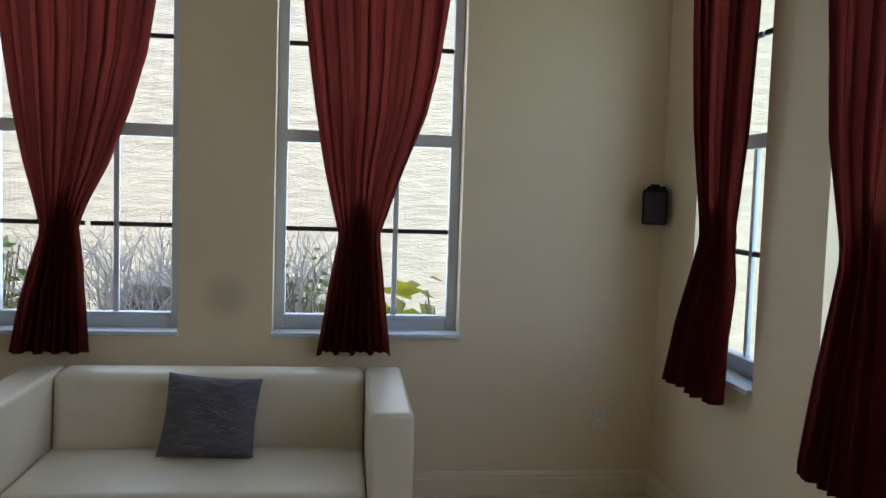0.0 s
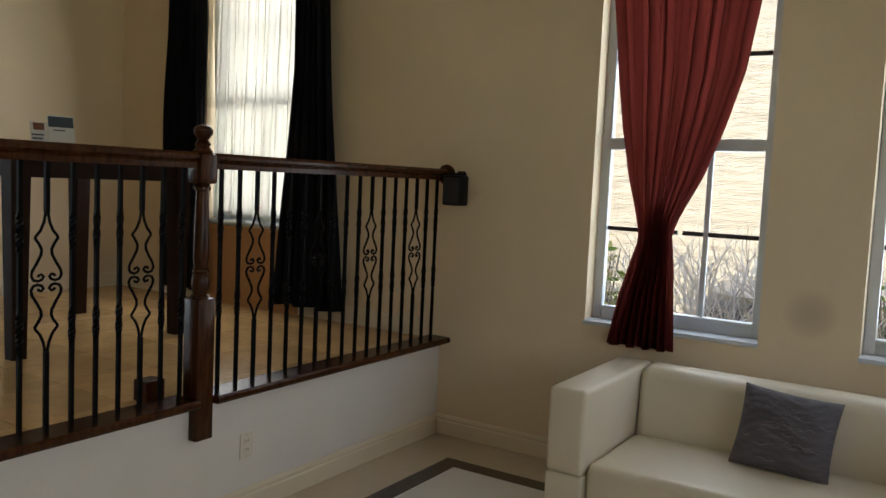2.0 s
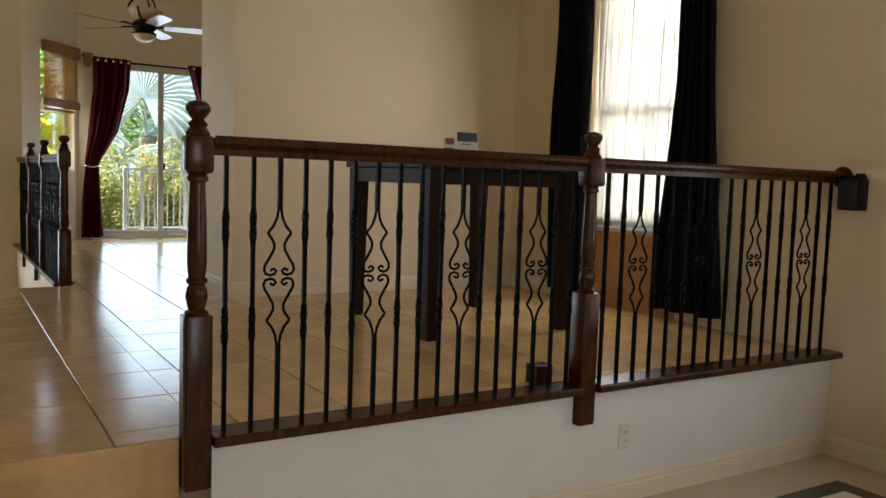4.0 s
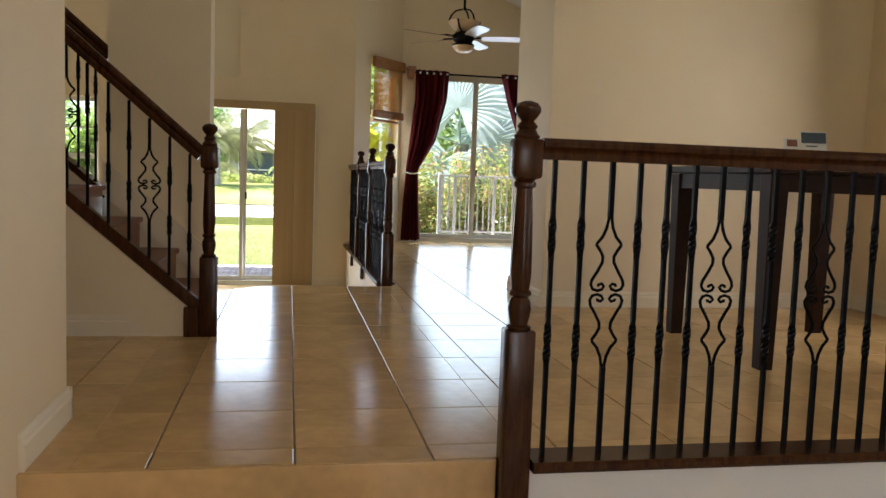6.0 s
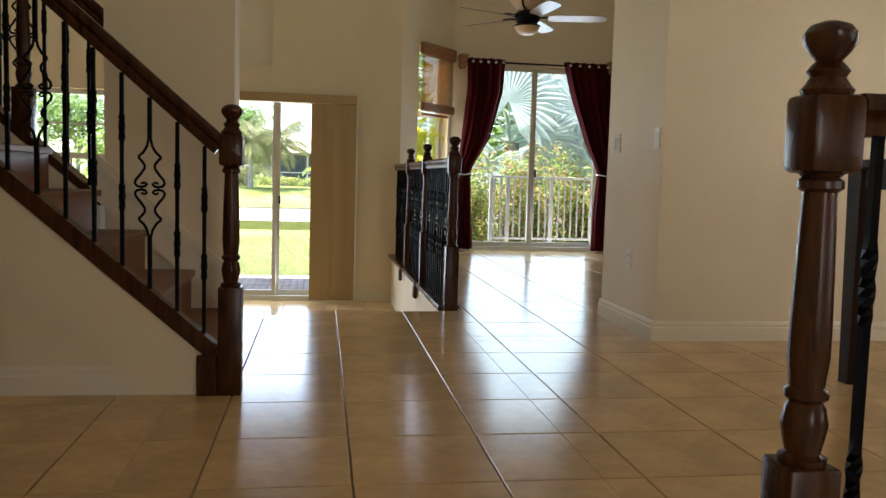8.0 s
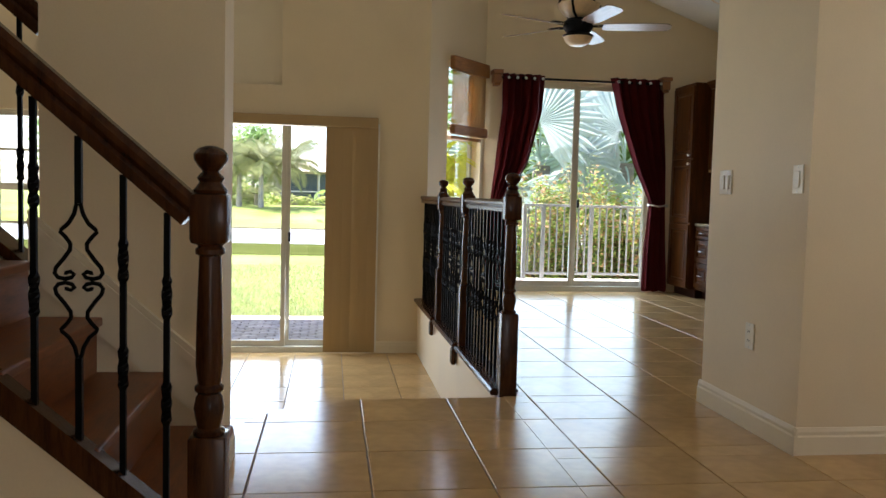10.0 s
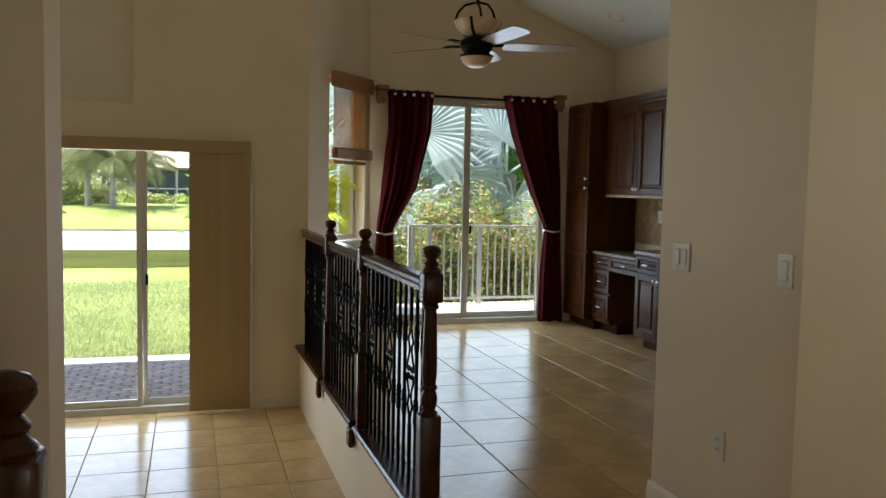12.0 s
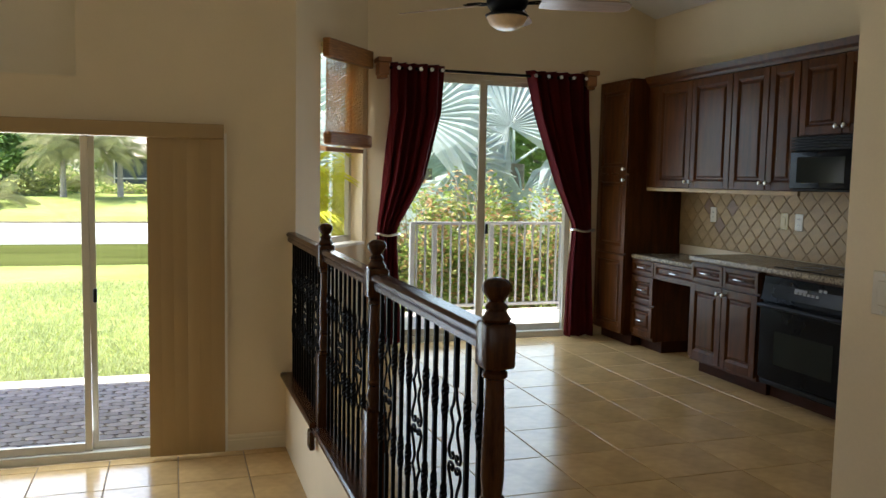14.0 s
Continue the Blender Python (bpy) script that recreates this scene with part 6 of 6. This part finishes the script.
def tree(x, y, z, h, r, count, size, seed, label, mat=M_DKGREEN):
    random.seed(seed)
    th = thing("broadleaf_tree", x, y, z, label, "tree")
    bm = bmesh.new()
    tube(bm, [(0, 0, -0.1), (0.05, 0.0, h * 0.25), (0.0, 0.1, h * 0.5)], 0.16, 8, 0.09)
    hubs = []
    for k in range(11):
        a = k * 2.4
        f = random.uniform(0.35, 0.8)
        hub = Vector((r * f * math.cos(a), r * f * math.sin(a), h * random.uniform(0.14, 0.88)))
        hubs.append(hub)
        tube(bm, [(0, 0.05, h * random.uniform(0.25, 0.5)), hub * 0.6 + Vector((0, 0, h * 0.18)), hub], 0.06, 5, 0.015)
    part("trunk", bm, M_TRUNK, th)
    bm = bmesh.new()
    for k in range(count):
        hub = random.choice(hubs)
        o = Vector((random.gauss(0, 1), random.gauss(0, 1), random.gauss(0, 0.75))) * r * 0.26
        d = Vector((random.uniform(-1, 1), random.uniform(-1, 1), random.uniform(-0.6, 0.5)))
        L = size * random.uniform(0.7, 1.4)
        leaf_quad(bm, hub + o, d, (random.uniform(-1, 1), random.uniform(-1, 1), 1), L, L * 0.5, 0.1 * L)
    part("crown", bm, mat, th)
    return th


TL = "dense green broadleaf tree on the far shore"
for k, (x, y, h, r) in enumerate(((-53, -9.2, 4.6, 1.9), (-55, -12.3, 5.0, 2.4), (-60, -16.5, 6.0, 3.2), (-58.5, -8.1, 4.6, 2.1), (-68, -6.5, 6.5, 3.0), (-54, 5.5, 4.5, 2.4), (-57, 11.5, 6.0, 3.4))):
    tree(x, y, 0.05, h, r, 5200, 0.30, 141 + k, TL, M_GREEN if k % 2 else M_DKGREEN)
tree(-20.5, 4.4, -0.6, 6.5, 2.5, 5200, 0.26, 43, "tall green broadleaf tree behind the fan palms")
tree(-21.5, 7.4, -0.6, 6.5, 2.8, 5200, 0.26, 44, "tall green broadleaf tree behind the fan palms")
tree(-22.5, 1.6, -0.6, 5.0, 1.8, 3800, 0.24, 45, "tall green broadleaf tree behind the fan palms", M_GREEN)

# house across the lake
hs = thing("lake_house", -58, -1.3, 0.1, "low cream house with screened porch across the lake", "house")
part("wall", block(-6, 0, -3.0, 14, -0.3, 2.22), M_STUCCO, hs)
bm = bmesh.new()
v = [bm.verts.new(p) for p in ((0.7, -3.7, 2.2), (0.7, 14.7, 2.2), (-6.7, 14.7, 2.2), (-6.7, -3.7, 2.2), (-3, 1.2, 4.5), (-3, 10, 4.5))]
for f in ((0, 1, 5, 4), (1, 2, 5), (2, 3, 4, 5), (3, 0, 4), (0, 3, 2, 1)):
    bm.faces.new([v[i] for i in f])
part("roof", bm, M_ROOFT, hs)
for y in (-2.4, 0.0, 2.4, 4.8, 7.2, 9.6):
    wd = part("window", block(0.0, 0.04, y, y + 2.25, 0.15, 2.05), M_SCREEN, hs)
    part("frame", block(0.03, 0.09, y - 0.06, y + 0.02, 0.0, 2.15), M_TRIM, wd)
    part("frame", block(0.03, 0.09, y, y + 2.25, 0.85, 0.93), M_TRIM, wd)
for k in range(11):
    shrub("hedge_bush", -56.6, -4.9 + k * 1.7, 0.08, 0.6, 1.05, 0.7, 420, 0.2, (M_GREEN, M_YELLEAF), "clipped green hedge bush in front of the far house", 61 + k, group="hedge of the far house")
shrub("lake_bush", -55.5, -6.6, 0.08, 1.0, 1.1, 1.7, 1500, 0.26, (M_GREEN, M_YELLEAF), "rounded yellow-green bush behind the palms", 76)
shrub("lake_bush", -52, -7.9, 0.05, 1.1, 1.2, 1.3, 900, 0.3, (M_PALM, M_YELLEAF), "arching yellow-green bush by the water", 75)

# neighbour's house beyond the living room windows
nb = thing("neighbour_house", -2.0, 6.6, -0.6, "neighbouring house wall of rough sand-coloured stucco", "house")
part("wall", block(-14, 12, 0.0, 4.0, -0.2, 4.2), M_STUCCO, nb)
bm = bmesh.new()
box(bm, -14.5, 12.5, -0.55, 4.5, 4.2, 4.35)
part("roof", bm, M_ROOFT, nb)


def bare_bush(x, y, z, r, h, n, seed):
    random.seed(seed)
    th = thing("bare_bush", x, y, z, "leafless grey twiggy bush between the houses", "bush", group="bare bushes")
    bm = bmesh.new()
    for k in range(n):
        a = random.uniform(0, 6.28)
        p = Vector((0.15 * r * math.cos(a), 0.15 * r * math.sin(a), 0))
        pts = [p.copy()]
        d = Vector((0.5 * math.cos(a), 0.5 * math.sin(a), 1.0)).normalized()
        for i in range(7):
            d = (d + Vector((random.uniform(-0.4, 0.4), random.uniform(-0.4, 0.4), random.uniform(-0.1, 0.25)))).normalized()
            p = p + d * h / 6.2
            p = Vector((max(-0.45, min(0.45, p.x)), max(-0.45, min(0.45, p.y)), p.z))
            pts.append(p.copy())
            if i > 1:
                for q in range(2):
                    e = (d + Vector((random.uniform(-1, 1), random.uniform(-1, 1), random.uniform(-0.5, 0.6)))).normalized()
                    tube(bm, [p, p + e * 0.12, p + e * 0.22 + Vector((random.uniform(-0.06, 0.06), random.uniform(-0.06, 0.06), 0.05))], 0.004, 3, 0.002, closed_ends=False)
        tube(bm, pts, 0.011, 4, 0.004)
    part("twigs", bm, M_TWIG, th)


for k, (x, y, h) in enumerate(((-2.75, 5.0, 0.98), (-2.25, 5.2, 1.02), (-1.75, 5.1, 0.98), (-1.4, 5.1, 0.95), (-1.28, 4.95, 1.0))):
    bare_bush(x, y, -0.6, 0.5, h, 26, 81 + k)
shrub("leafy_bush", -2.85, 4.75, -0.6, 0.22, 0.25, 1.25, 420, 0.10, (M_YELLEAF, M_GREEN), "yellow-green leafy bush outside the window", 91, cat="bush")
shrub("leafy_bush", -1.12, 4.85, -0.6, 0.2, 0.25, 1.15, 300, 0.10, (M_GREEN, M_PALM), "green leafy bush outside the window", 92, cat="bush")
shrub("leafy_bush", -0.25, 4.7, -0.6, 0.45, 0.3, 1.02, 360, 0.2, (M_YELLEAF, M_YPALM), "bright yellow-green broadleaf plant outside the window", 93, cat="bush")
ac = thing("outdoor_unit", -1.95, 5.75, -0.6, "grey outdoor air conditioning unit with a white lid", "air conditioner")
part("body", block(-0.42, 0.42, -0.35, 0.35, 0.0, 0.82, 0.03), M_ALUM, ac)
for k in range(11):
    part("louvre", block(-0.40, 0.40, -0.362, -0.35, 0.06 + k * 0.065, 0.09 + k * 0.065), M_SCREEN, ac)
bm = bmesh.new()
lathe(bm, [(0.42, 0.82), (0.44, 0.86), (0.40, 0.90), (0.1, 0.94)], 24)
part("lid", bm, M_PLATE, ac, "white rounded lid", smooth=True)

# grass blades near the patio door
random.seed(7)
bm = bmesh.new()
verts, faces = [], []
for k in range(26000):
    x = -13.62 - 7.5 * random.random() ** 1.6
    y = random.uniform(-3.6, 0.9)
    h = random.uniform(0.03, 0.075)
    a = random.uniform(0, 6.28)
    w = 0.006 + 0.004 * random.random()
    lx, ly = random.uniform(-0.04, 0.04), random.uniform(-0.04, 0.04)
    i = len(verts)
    verts += [(x - w * math.cos(a), y - w * math.sin(a), -0.6), (x + w * math.cos(a), y + w * math.sin(a), -0.6), (x + lx, y + ly, -0.6 + h)]
    faces.append((i, i + 1, i + 2))
bm.free()
me = bpy.data.meshes.new("grass")
me.from_pydata([(a * U, b * U, c * U) for a, b, c in verts], [], faces)
me.materials.append(M_BLADEG)
tagged(new("grass", me), "green lawn grass beside the patio", "grass", kind="stuff")

# ---- floor tiles ----
X0, Y0 = -4.86, 0.105
lay_tiles(floor_hall, hall_main, 0, X0, Y0, M_TILE)
lay_tiles(floor_passage, hall_end_r, 0, X0, Y0, M_TILE)
lay_tiles(floor_dining, dining, 0, X0, Y0, M_TILE)
lay_tiles(floor_kitchen, kitchen_a, 0, X0, Y0, M_TILE)
lay_tiles(floor_foyer, hall_foyer, 0, X0, Y0, M_TILE)
lay_tiles(floor_family, [(-11.07, -3.2), (-7.43, -3.2), (-7.43, 0.375), (-11.07, 0.375)], FAM, -10.12, -0.777, M_TILE)
